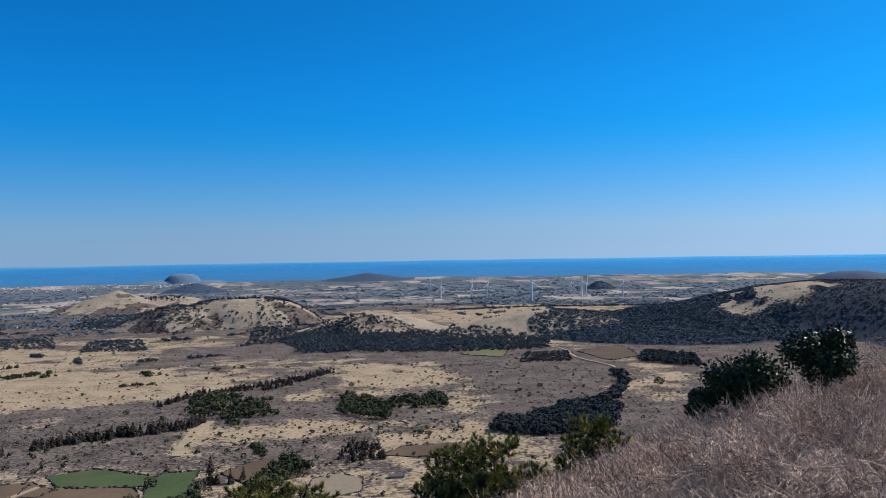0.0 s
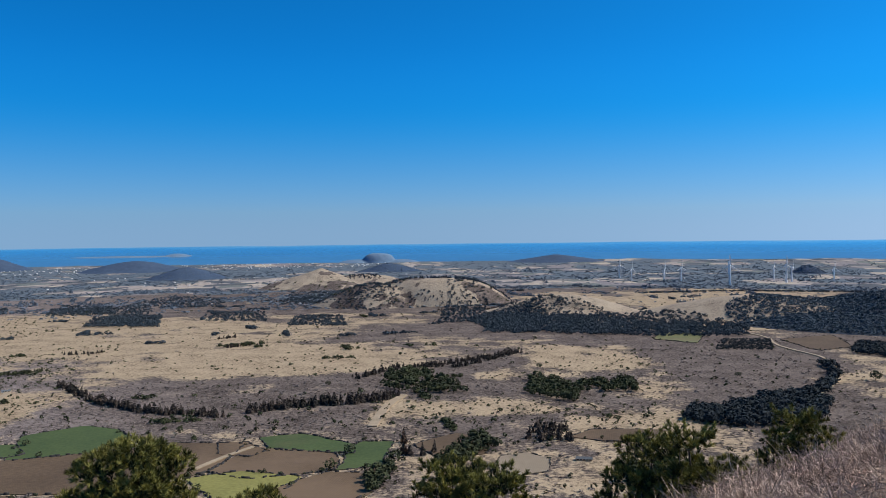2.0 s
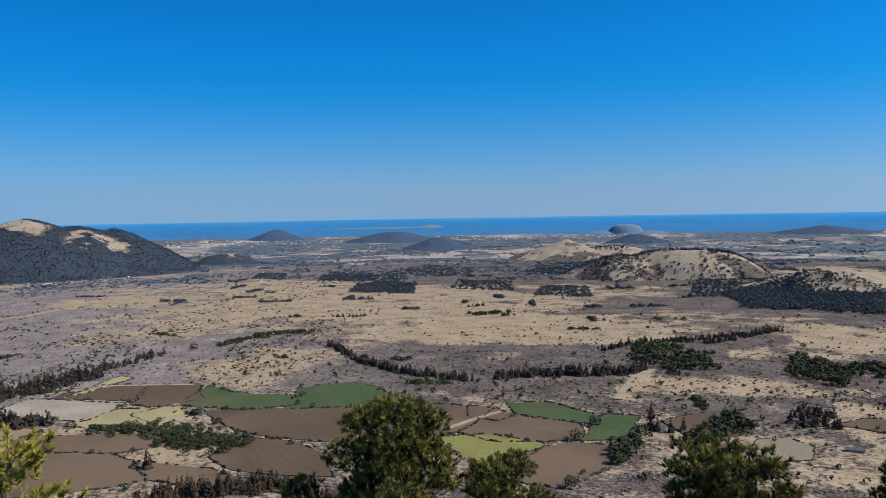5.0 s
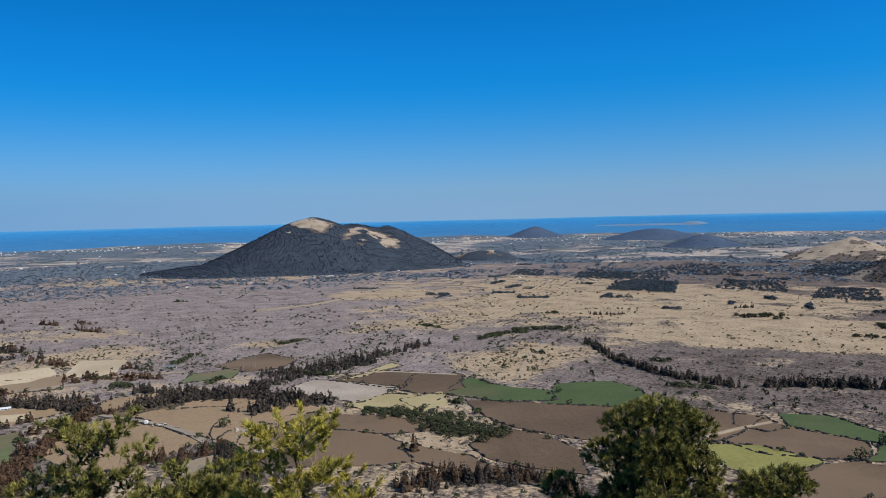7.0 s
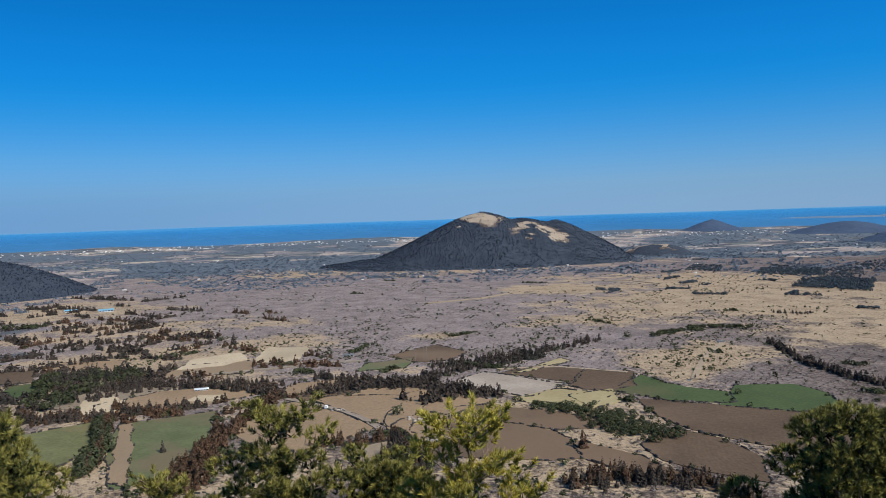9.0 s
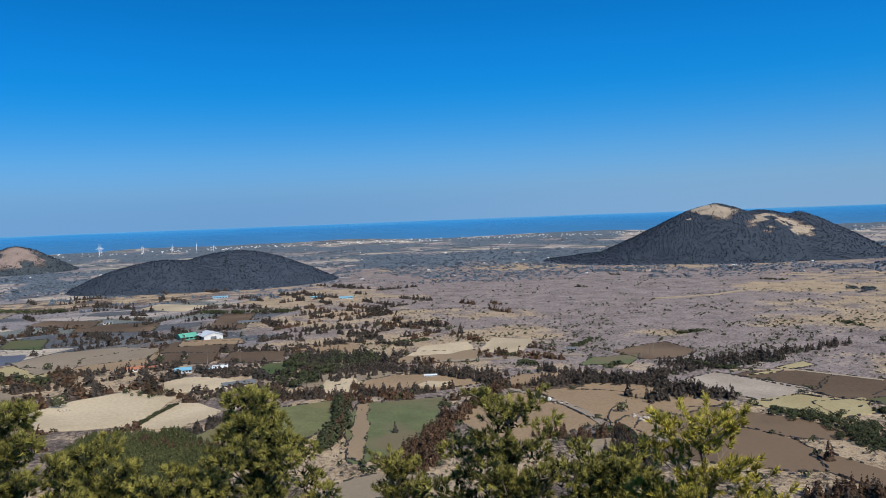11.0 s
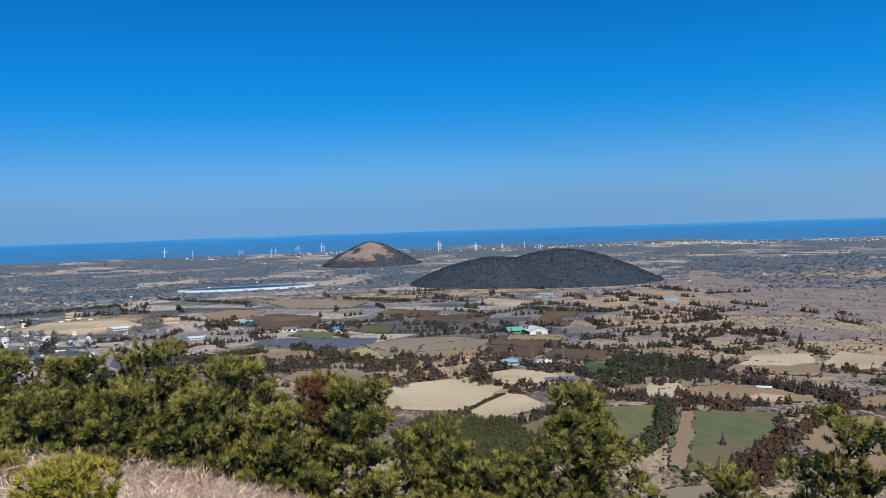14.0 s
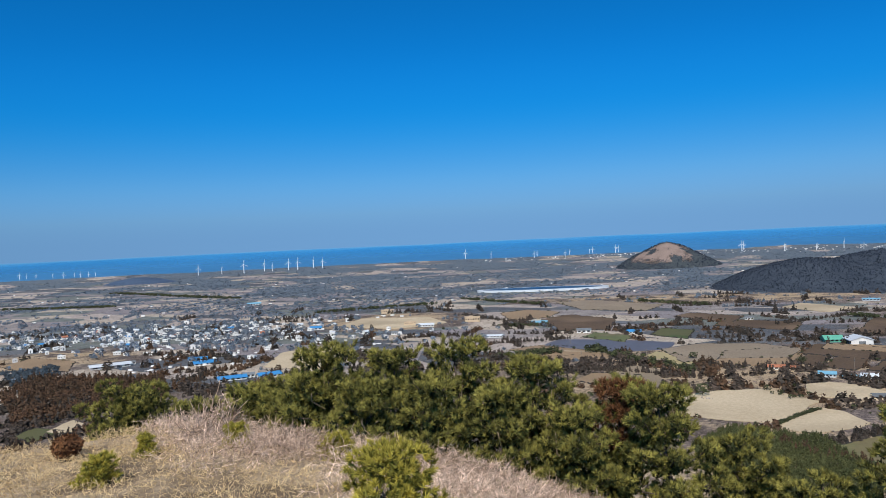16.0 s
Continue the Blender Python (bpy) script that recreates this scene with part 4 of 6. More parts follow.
tree_row([(-1058, -1833), (-1140, -1539)], "woodland", 9, 20)
tree_row([(-1542, -2078), (-1351, -1372)], "woodland", 9, 20)
tree_row([(-469, -562), (-581, -595)], "russet", 9, 12)
wood([(31, 540), (40, 574), (78, 604), (128, 637), (137, 620), (116, 554), (71, 528)], "grove", 7, 520)
wood([(-200, 618), (-214, 693), (-187, 704), (-124, 612), (-163, 594)], "woodland", 7, 150)
wood([(-81, 609), (-87, 695), (-40, 639), (-41, 585)], "woodland", 7, 120)
wood([(-46, 665), (-4, 688), (1, 636), (-39, 628)], "woodland", 7, 80)
wood([(-248, 1151), (-210, 1317), (-129, 1257), (-5, 1153), (147, 1130), (126, 1029), (-62, 1011), (-178, 1026)], "cedar", 9, 800)
wood([(-66, 467), (-64, 509), (-43, 507), (-36, 472)], "cedar", 8, 40)
wood([(-9, 399), (-3, 429), (22, 438), (31, 406)], "woodland", 7, 40)
wood([(213, 882), (242, 971), (288, 922), (266, 831)], "grove", 10, 160)
wood([(-760, 990), (-808, 1109), (-747, 1159), (-647, 994)], "cedar", 9, 160)
wood([(-678, 1464), (-681, 1583), (-467, 1468), (-406, 1248), (-564, 1361)], "cedar", 9, 160)
wood([(-187, 995), (-204, 1157), (-157, 1307), (-121, 1010)], "cedar", 9, 250)
wood([(-438, -112), (-491, -101), (-481, -48), (-411, -16), (-352, -22), (-335, -54)], "pine", 5.5, 2400)
wood([(-639, 24), (-713, 32), (-692, 80), (-598, 95), (-585, 42)], "cedar", 9, 160)
wood([(-600, -101), (-654, -91), (-602, -63), (-573, -68)], "woodland", 4, 12)
wood([(-405, 78), (-472, 105), (-434, 102), (-368, 76), (-359, 55), (-368, 49)], "russet", 9, 120)
wood([(-400, -699), (-464, -751), (-504, -612), (-450, -541), (-366, -533), (-328, -562)], "russet", 10, 1300)
wood([(-468, -817), (-524, -807), (-489, -744), (-421, -717)], "cedar", 9, 80)
wood([(-357, 163), (-395, 184), (-377, 188), (-337, 175)], "cedar", 7, 60)
wood([(-334, 277), (-369, 311), (-367, 336), (-316, 314), (-297, 295)], "woodland", 4, 60)
wood([(-132, 380), (-130, 417), (-119, 389), (-122, 357)], "woodland", 6, 40)
wood([(-107, 407), (-93, 480), (-76, 450), (-94, 405)], "woodland", 7, 60)
field([(-437, 201), (-468, 235), (-467, 258), (-429, 266), (-414, 222), (-377, 191), (-380, 174)], "tan_soil")
field([(-620, 287), (-635, 320), (-643, 343), (-594, 344), (-574, 314), (-585, 290)], "ploughed_soil")
field([(-413, 318), (-410, 349), (-381, 330), (-379, 308)], "pale_grass")
field([(-123, 449), (-107, 476), (-85, 466), (-83, 439), (-106, 429)], "ploughed_soil")
field([(-1025, -459), (-1093, -444), (-1048, -361), (-936, -330), (-909, -389)], "ploughed_soil")
field([(-744, -358), (-780, -346), (-759, -264), (-706, -255), (-706, -314)], "tan_soil")
field([(-788, -224), (-834, -196), (-845, -140), (-819, -101), (-763, -105), (-745, -161), (-716, -184)], "stubble")
field([(-861, -334), (-903, -337), (-880, -286), (-830, -276)], "meadow")
field([(-738, -98), (-787, -92), (-775, -74), (-717, -74)], "ploughed_soil")
field([(-722, -71), (-773, -68), (-766, -41), (-710, -49)], "ploughed_soil")
field([(-821, -84), (-861, -82), (-853, -27), (-815, -20)], "tan_soil")
field([(-1102, -561), (-1157, -541), (-1128, -474), (-1047, -462), (-1018, -505)], "tan_soil")
field([(-1283, -547), (-1329, -493), (-1249, -352), (-1158, -351), (-1165, -449)], "stubble")
field([(-1084, -291), (-1133, -280), (-1098, -203), (-1024, -204)], "ploughed_soil")
field([(-645, -225), (-684, -219), (-665, -190), (-596, -175), (-570, -188)], "stubble")
field([(-590, 19), (-630, 41), (-625, 99), (-605, 107), (-587, 68), (-574, 37)], "stubble")
field([(-673, 119), (-716, 140), (-724, 183), (-687, 179), (-669, 155)], "straw")
field([(-576, 238), (-599, 256), (-597, 295), (-568, 272)], "meadow")
field([(-499, 202), (-514, 223), (-519, 267), (-502, 266), (-483, 231)], "tan_soil")
tree_row([(-110, 1431), (-25, 1377)], "dusk", 7, 8)
tree_row([(-264, 1425), (-193, 1369)], "dusk", 7, 10)
tree_row([(16, 1739), (175, 1812), (465, 1813)], "dusk", 7, 10)
wood([(-194, 1042), (-231, 1244), (-153, 1317), (-50, 1273), (44, 1225), (119, 1157), (146, 1108), (130, 1007), (36, 988), (-102, 999)], "dusk", 9, 900)
wood([(-637, 1081), (-696, 1217), (-607, 1242), (-526, 1089)], "dusk", 8, 120)
wood([(-476, 1041), (-521, 1181), (-451, 1194), (-389, 1047)], "dusk", 8, 120)
wood([(-638, 1373), (-768, 1713), (-650, 1771), (-523, 1414)], "dusk", 8, 200)
wood([(-493, 1333), (-524, 1480), (-434, 1483), (-392, 1338)], "dusk", 8, 120)
wood([(-271, 1092), (-331, 1422), (-294, 1587), (-206, 1135)], "dusk", 8, 220)
wood([(-965, 1172), (-1052, 1306), (-834, 1272), (-780, 1174)], "dusk", 8, 160)
wood([(-760, 984), (-832, 1100), (-809, 1172), (-731, 1124), (-658, 1006)], "dusk", 8, 260)
wood([(-938, 1115), (-1019, 1235), (-942, 1282), (-824, 1152)], "dusk", 8, 140)
wood([(-919, 1285), (-991, 1573), (-813, 1507), (-730, 1309)], "dusk", 8, 160)
wood([(-1091, 1114), (-1192, 1238), (-1110, 1236), (-1021, 1124)], "dusk", 8, 80)
tree_row([(-496, 887), (-485, 915)], "cedar", 7, 8)
tree_row([(-448, 818), (-420, 858)], "cedar", 7, 8)
tree_row([(-591, 740), (-565, 759)], "cedar", 7, 8)
field([(-400, 37), (-508, 55), (-509, 63), (-432, 51), (-389, 44)], "tan_soil")
field([(-630, -73), (-648, -57), (-635, -34), (-609, -13), (-595, -36)], "straw")
field([(-71, 410), (-70, 432), (-59, 441), (-47, 431), (-46, 412), (-57, 403)], "stubble")
wood([(83, 888), (99, 978), (152, 983), (141, 890)], "grove", 4, 300)
wood([(-595, 6), (-670, 14), (-708, 28), (-690, 92), (-649, 97), (-624, 53), (-596, 42), (-579, 18)], "woodland", 7, 170)
tree_row([(-504, -78), (-534, -69), (-556, -60)], "woodland", 2.2, 2)
field([(-638, -74), (-649, -62), (-645, -47), (-620, -39), (-597, -51), (-612, -70)], "straw")
field([(-555, 38), (-595, 44), (-598, 63), (-564, 63), (-541, 54)], "straw")
field([(-551, 103), (-563, 114), (-553, 129), (-538, 120)], "straw")
tree_row([(-538, 10), (-552, 23), (-556, 36)], "russet", 7, 4)
tree_row([(-563, 59), (-540, 67), (-527, 78)], "russet", 7, 4)
tree_row([(-507, -18), (-494, -31), (-470, -45)], "cedar", 7, 6)
tree_row([(-469, -71), (-447, -52), (-440, -23)], "russet", 6, 7)
# ---- forest on the hills ----


def hill_wood(made, count, kind, height, label, spare=0.06, where=None):
    ob, (cx, cy, az, bare) = made
    h = HILLS[[q[:2] for q in HILLS].index((cx, cy))]
    R = max(max(abs(l[0]) + l[2] for l in h[3]), max(abs(l[1]) + l[3] for l in h[3]))
    x, y = cx + RNG.uniform(-R, R, count * 10), cy + RNG.uniform(-R, R, count * 10)
    z = lobes_height(x, y, h)
    a = radians(az)
    right, away = math.cos(a) * (x - cx) + math.sin(a) * (y - cy), -math.sin(a) * (x - cx) + math.cos(a) * (y - cy)
    ok = z > 1.0
    if where:
        ok &= where(x, y, right, away)
    for ox, oy, rx, ry in bare:
        rho = np.hypot((right - ox) / rx, (away - oy) / ry) + 0.6 * (fractal(x, y, 30) - 0.5)
        ok &= (rho > 0.9) | (fractal(x, y, 42) < 0.42 + 0.09 * rho) | (RNG.random(len(x)) < spare)
    x, y = x[ok][:count], y[ok][:count]
    tree_mass("hill_forest", x, y, height * (0.6 + 0.5 * RNG.random(len(x))), kind, 9, label, "forest", -0.5, 1.4)


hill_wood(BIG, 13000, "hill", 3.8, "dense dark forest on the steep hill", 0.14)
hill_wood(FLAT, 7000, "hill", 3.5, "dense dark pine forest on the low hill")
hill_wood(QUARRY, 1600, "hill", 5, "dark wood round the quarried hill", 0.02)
hill_wood(PEAK, 90, "woodland", 4, "scattered bushes on the grassy hill", 0.06)
hill_wood(RIDGE, 110, "woodland", 4, "scattered bushes on the grassy hill", 0.08)
def evergreen(x, y, right):
    return fractal(x, y, 150) + 0.25 * (fractal(x, y, 40) - 0.5) > 0.68 + 0.0022 * right


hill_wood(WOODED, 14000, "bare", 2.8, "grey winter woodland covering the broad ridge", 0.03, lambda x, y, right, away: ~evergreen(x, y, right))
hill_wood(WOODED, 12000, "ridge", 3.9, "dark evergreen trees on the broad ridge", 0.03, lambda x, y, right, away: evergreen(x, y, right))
hill_wood(DUNE_A, 110, "hill", 4.5, "dark trees on the dry-grass rise", 1.0, lambda x, y, right, away: fractal(x, y * 2.2, 90) > 0.6)
hill_wood(DUNE_B, 90, "hill", 4.5, "dark trees on the dry-grass rise", 1.0, lambda x, y, right, away: fractal(x, y * 2.2, 90) > 0.6)
hill_wood(RIDGE, 420, "hill", 7, "dark line of trees along the crest", 1.0, lambda x, y, right, away: (abs(away - 6) < 7) & (right > -60))
hill_wood(RIDGE, 420, "hill", 5, "dark wood at the foot of the grassy hill", 1.0, lambda x, y, right, away: (away < -55) & (right > -30))
hill_wood(PEAK, 360, "hill", 6, "dark wood in the fold of the grassy hill", 1.0, lambda x, y, right, away: np.hypot(right - 60, (away + 10) * 1.5) < 45)
edge = np.array(EDGES)
tree_mass("hedge_bushes", edge[:, 0], edge[:, 1], 1.0 + 2.6 * RNG.random(len(edge)) ** 1.5, "woodland", 34, "dark bushes along the field walls", "bushes")
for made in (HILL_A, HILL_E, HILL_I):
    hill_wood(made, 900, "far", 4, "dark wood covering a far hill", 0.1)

# ---- scrub, bushes and far woods of the plain ----


def strewn(count, near, far, az0=-48.0, az1=168.0):
    """Places over the plain, thinning out with the distance."""
    s = RNG.random(count)
    r = 1 / (1 / near + s * (1 / far - 1 / near))
    a = np.radians(RNG.uniform(az0, az1, count))
    return -np.sin(a) * r, np.cos(a) * r, r


def off_plots(x, y):
    """Places on the open plain, clear of the fields and of the hills, which have woods of their own."""
    m = surface(x, y) - land(x, y) < 1.5
    for p in PLOTS:
        c = np.array(p)
        lo, hi = c.min(0), c.max(0)
        near = (x > lo[0]) & (x < hi[0]) & (y > lo[1]) & (y < hi[1])
        if near.any():
            k = np.where(near)[0]
            m[k[inside(x[k], y[k], p)]] = False
    return m


x, y, r = strewn(80000, 280, 2600)
keep = off_plots(x, y) & (RNG.random(len(x)) > 1.25 * grass_at(x, y) + 0.5 * (fractal(x, y, 60) - 0.5)) & (land(x, y) < 60)
x, y = x[keep], y[keep]
k = np.hypot(x, y) < 620
tree_mass("scrub", x[k], y[k], 0.6 + 0.9 * RNG.random(k.sum()) ** 2, "scrub", 9, "grey leafless scrub over the plain", "scrub", -0.2, 2.1)
x, y = x[~k], y[~k]
k = heath_at(x, y) > 0.5
tree_mass("scrub", x[k], y[k], 0.7 + 1.0 * RNG.random(k.sum()) ** 2, "heath", 9, "pale mauve-grey scrub over the open heath", "scrub", -0.25, 2.0)
x, y = x[~k], y[~k]
tree_mass("scrub", x, y, 0.8 + 1.2 * RNG.random(len(x)) ** 2, "scrub", 9, "grey leafless scrub over the plain", "scrub", -0.25, 2.0)
x, y, r = strewn(15000, 260, 2100)
keep = off_plots(x, y) & (fractal(x, y, 110) > 0.35 + 0.3 * RNG.random(len(x))) & (land(x, y) < 20)
x, y = x[keep], y[keep]
tree_mass("bushes", x, y, 0.9 + 3.2 * RNG.random(len(x)) ** 2.2, "woodland", 16, "dark green bushes dotted over grass and scrub", "bushes", -0.2)
x, y, r = strewn(9000, 620, 1750, 38, 84)
keep = off_plots(x, y) & (fractal(x, y, 45) > 0.42 + 0.2 * RNG.random(len(x)))
tree_mass("bushes", x[keep], y[keep], 0.8 + 2.0 * RNG.random(keep.sum()) ** 2, "woodland", 9, "small dark bushes strewn over the grey heath", "bushes", -0.2, 1.4)
x, y, r = strewn(5200, 520, 1650, -14, 78)
keep = off_plots(x, y) & (grass_at(x, y) > 0.35) & (fractal(x, y, 80) > 0.5 - 0.2 * RNG.random(len(x)))
tree_mass("bushes", x[keep], y[keep], 0.9 + 1.5 * RNG.random(keep.sum()) ** 2, "woodland", 16, "single dark bushes dotted over the dry grass", "bushes", -0.15, 1.2)
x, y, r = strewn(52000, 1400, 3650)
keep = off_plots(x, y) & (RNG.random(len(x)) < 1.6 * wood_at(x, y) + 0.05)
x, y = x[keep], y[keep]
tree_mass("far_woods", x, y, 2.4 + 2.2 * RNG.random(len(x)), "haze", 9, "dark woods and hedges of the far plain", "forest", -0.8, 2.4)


def hedgerows(count, az0, az1, near, far, kind, height, label):
    """Short rows of trees along the edges of small plots, as one mesh."""
    cx, cy, r = strewn(count, near, far, az0, az1)
    xs, ys = [], []
    for px, py in zip(cx, cy):
        a = 0.5 + RNG.normal(0, 0.2) + (math.pi / 2 if RNG.random() < 0.45 else 0)
        n = int(RNG.uniform(8, 34))
        t = np.sort(RNG.uniform(-0.5, 0.5, n)) * n * height * 0.3
        xs.append(px + t * math.cos(a) + RNG.normal(0, 1.8, n))
        ys.append(py + t * math.sin(a) + RNG.normal(0, 1.8, n))
    x, y = np.concatenate(xs), np.concatenate(ys)
    k = off_plots(x, y)
    x, y = x[k], y[k]
    tree_mass("hedgerows", x, y, height * (0.35 + 0.75 * RNG.random(len(x))), kind, 16, label, "trees", -0.3, 1.25)


hedgerows(400, 78, 160, 560, 1500, "cedar", 9, "dark windbreak rows between small plots")
hedgerows(200, 70, 160, 480, 1100, "russet", 8, "brown winter hedges between small plots")
hedgerows(170, 84, 160, 1250, 2700, "far", 7, "tree rows of the far plain, tinted haze-blue")
hedgerows(240, -35, 90, 1500, 3300, "far", 8, "tree rows of the far plain, tinted haze-blue")
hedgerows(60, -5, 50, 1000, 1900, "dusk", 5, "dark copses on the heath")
hedgerows(50, 10, 80, 420, 1500, "woodland", 4, "straggling dull green bushes on the heath")

# ---- single trees on the plain ----


def tube(path, radii, sides=6):
    path = np.array(path)
    vs, fs = [], []
    for i, (p, rad) in enumerate(zip(path, radii)):
        d = path[min(i + 1, len(path) - 1)] - path[max(i - 1, 0)]
        d = d / (np.linalg.norm(d) + 1e-9)
        u = np.cross(d, (0.3, 0.9, 0.2))
        u /= np.linalg.norm(u)
        w = np.cross(d, u)
        for k in range(sides):
            a = 2 * math.pi * k / sides
            vs.append(p + rad * (u * math.cos(a) + w * math.sin(a)))
    for i in range(len(path) - 1):
        for k in range(sides):
            fs.append((i * sides + k, i * sides + (k + 1) % sides, (i + 1) * sides + (k + 1) % sides, (i + 1) * sides + k))
    return np.array(vs), np.array(fs)


LONE = {}


def lone_tree(x, y, height, kind):
    """A tree standing by itself: trunk and crown, one unit high."""
    m = Matrix.LocRotScale((x, y, float(surface(x, y)) - 0.2), Euler((0, 0, x * 0.7)), (height * 1.1, height * 1.1, height))
    if kind in LONE:
        copy_thing(LONE[kind][0], m)
        return
    root = new("tree")
    v, f = tube([np.array([0, 0, -0.05]), np.array([0.01, 0, 0.4]), np.array([0, 0.01, 0.9])], (0.03, 0.022, 0.006), 6)
    part("trunk", mesh_np("trunk", v, f, True), "pine_bark", root)
    shape, mat = SHAPE[kind]
    tri = ragged(shape, 120, 40 + len(kind))
    part("crown", mesh_np("crown", tri.reshape(-1, 3), np.arange(360).reshape(-1, 3)), mat, root)
    tagged(root, {"cedar": "dark upright conifer standing alone by the fields", "russet": "tall reddish brown conifer by the fields", "woodland": "rounded dull green tree on dry ground"}[kind], "tree", "single trees on the plain")
    LONE[kind] = (root, m)


lone_tree(-126, 428, 14.4, "russet")
lone_tree(-122, 427, 9.1, "cedar")
lone_tree(-115, 428, 8.4, "cedar")
lone_tree(-110, 435, 8.5, "cedar")
lone_tree(-156, 423, 6.6, "woodland")
lone_tree(-317, 251, 11.9, "russet")
lone_tree(-155, 391, 6.8, "woodland")
lone_tree(-173, 351, 4.0, "woodland")
lone_tree(-279, 450, 4.6, "woodland")
lone_tree(-352, 403, 4.6, "woodland")
lone_tree(-295, 400, 3.6, "woodland")
lone_tree(-130, 322, 6.2, "woodland")
lone_tree(-120, 372, 7.5, "woodland")
lone_tree(-420, 281, 4.4, "woodland")
lone_tree(-377, 290, 5.5, "woodland")
lone_tree(-403, 419, 4.2, "cedar")
lone_tree(-231, 356, 5.6, "woodland")
lone_tree(-283, 315, 3.7, "woodland")
lone_tree(-128, 382, 6.5, "russet")
lone_tree(-436, 68, 7.8, "cedar")
lone_tree(-416, 72, 3.1, "woodland")
lone_tree(-433, 203, 7.0, "woodland")
lone_tree(-609, -99, 5.3, "woodland")
lone_tree(-578, -137, 10.3, "woodland")
lone_tree(-738, -182, 7.6, "woodland")
lone_tree(-736, -91, 7.4, "woodland")
lone_tree(-750, -322, 8.2, "woodland")
lone_tree(-779, 192, 13.7, "cedar")
lone_tree(-1141, -171, 19.7, "cedar")
lone_tree(-628, 45, 6.3, "woodland")
lone_tree(-499, 198, 3.9, "woodland")
lone_tree(-801, 185, 7.0, "woodland")
lone_tree(-866, 117, 10.0, "cedar")
lone_tree(-133, 453, 10.3, "cedar")
lone_tree(-127, 412, 8.2, "woodland")
lone_tree(-143, 576, 4.3, "woodland")
lone_tree(-178, 578, 3.5, "woodland")
lone_tree(-247, 620, 4.8, "woodland")
lone_tree(-86, 739, 5.3, "woodland")
lone_tree(192, 719, 9.6, "woodland")
lone_tree(85, 718, 5.2, "woodland")
lone_tree(-360, 178, 10.1, "cedar")
lone_tree(-328, 135, 5.3, "russet")
lone_tree(-551, 334, 7.4, "cedar")
lone_tree(-426, 159, 4.7, "woodland")
lone_tree(-562, 499, 7.5, "woodland")
lone_tree(-483, 2, 8.4, "russet")
for ob, m in LONE.values():
    ob.matrix_basis = m

# ---- wind turbines ----


def build_turbine():
    """A turbine with its hub one unit high; x is the way its rotor faces."""
    root = new("wind_turbine")
    bm = bmesh.new()
    bmesh.ops.create_cone(bm, cap_ends=True, segments=14, radius1=0.055, radius2=0.034, depth=1.0, matrix=Matrix.Translation((0, 0, 0.5)))
    part("tower", bm, "turbine_white", root)
    bm = bmesh.new()
    box_into(bm, -0.10, 0.05, -0.03, 0.03, 0.985, 1.045)
    bmesh.ops.bevel(bm, geom=bm.edges[:], offset=0.012, segments=2, affect="EDGES")
    part("nacelle", bm, "turbine_white", root)
    bm = bmesh.new()
    bmesh.ops.create_cone(bm, cap_ends=True, segments=12, radius1=0.03, radius2=0.008, depth=0.06, matrix=Matrix.Translation((0.08, 0, 1.015)) @ Matrix.Rotation(radians(90), 4, "Y"))
    hub = part("hub", bm, "turbine_white", root)
    for k in range(3):
        bm = bmesh.new()
        rows = []
        for s, w, th in ((0.02, 0.028, 0.02), (0.12, 0.055, 0.016), (0.3, 0.04, 0.011), (0.54, 0.018, 0.006)):
            rows.append([bm.verts.new((0.085 + dx, dy, s)) for dx, dy in ((-th, 0), (0, w * 0.7), (th, 0), (0, -w * 0.4))])
        for p, q in zip(rows[:-1], rows[1:]):
            for i in range(4):
                bm.faces.new((p[i], p[(i + 1) % 4], q[(i + 1) % 4], q[i]))
        bm.faces.new(rows[-1])
        bmesh.ops.recalc_face_normals(bm, faces=bm.faces)
        bmesh.ops.transform(bm, verts=bm.verts, matrix=Matrix.Translation((0, 0, 1.015)) @ Matrix.Rotation(radians(120 * k), 4, "X"))
        part("blade", bm, "turbine_white", hub)
    return tagged(root, "white three-bladed wind turbine standing on the far plain", "wind turbine", "wind turbines on the plain")


TURBINE = []


def turbine(x, y, z, hub, turn):
    m = Matrix.LocRotScale((x, y, z - 1), Euler((0, 0, radians(turn - 90 + math.degrees(math.atan2(-x, y))))), (hub, hub, hub))
    if not TURBINE:
        TURBINE.append(build_turbine())
        TURBINE[0].matrix_basis = m
        TURBINE[0].scale = (1, 1, 1)
        TURBINE.append(m)
    else:
        copy_thing(TURBINE[0], m)


turbine(-41, 2385, 0, 38, 15)
turbine(-7, 2249, 0, 34, 60)
turbine(77, 2195, 0, 37, 80)
turbine(123, 2240, 0, 37, 40)
turbine(223, 2021, 0, 49, 5)
turbine(284, 2612, 0, 40, 100)
turbine(369, 2323, 0, 37, 70)
turbine(374, 2166, 0, 45, 20)
turbine(396, 2219, 0, 39, 95)
turbine(503, 2248, 0, 34, 50)
turbine(-3297, -1497, 13, 22, 0)
turbine(-3341, -1367, 12, 23, 40)
turbine(-3537, -1325, 19, 19, 80)
turbine(-3527, -1198, 17, 29, 20)
turbine(-3463, -638, 10, 31, 10)
turbine(-3491, -478, 10, 24, 50)
turbine(-3526, -265, 10, 27, 90)
turbine(-3425, -354, 7, 19, 30)
turbine(-3446, -191, 7, 19, 15)
turbine(-3312, -1644, 16, 6, 15)
turbine(-2000, -3307, 22, 24, 0)
turbine(-2028, -3303, 23, 19, 50)
turbine(-2060, -3284, 23, 19, 20)
turbine(-2101, -3227, 22, 21, 80)
turbine(-2095, -3142, 19, 21, 10)
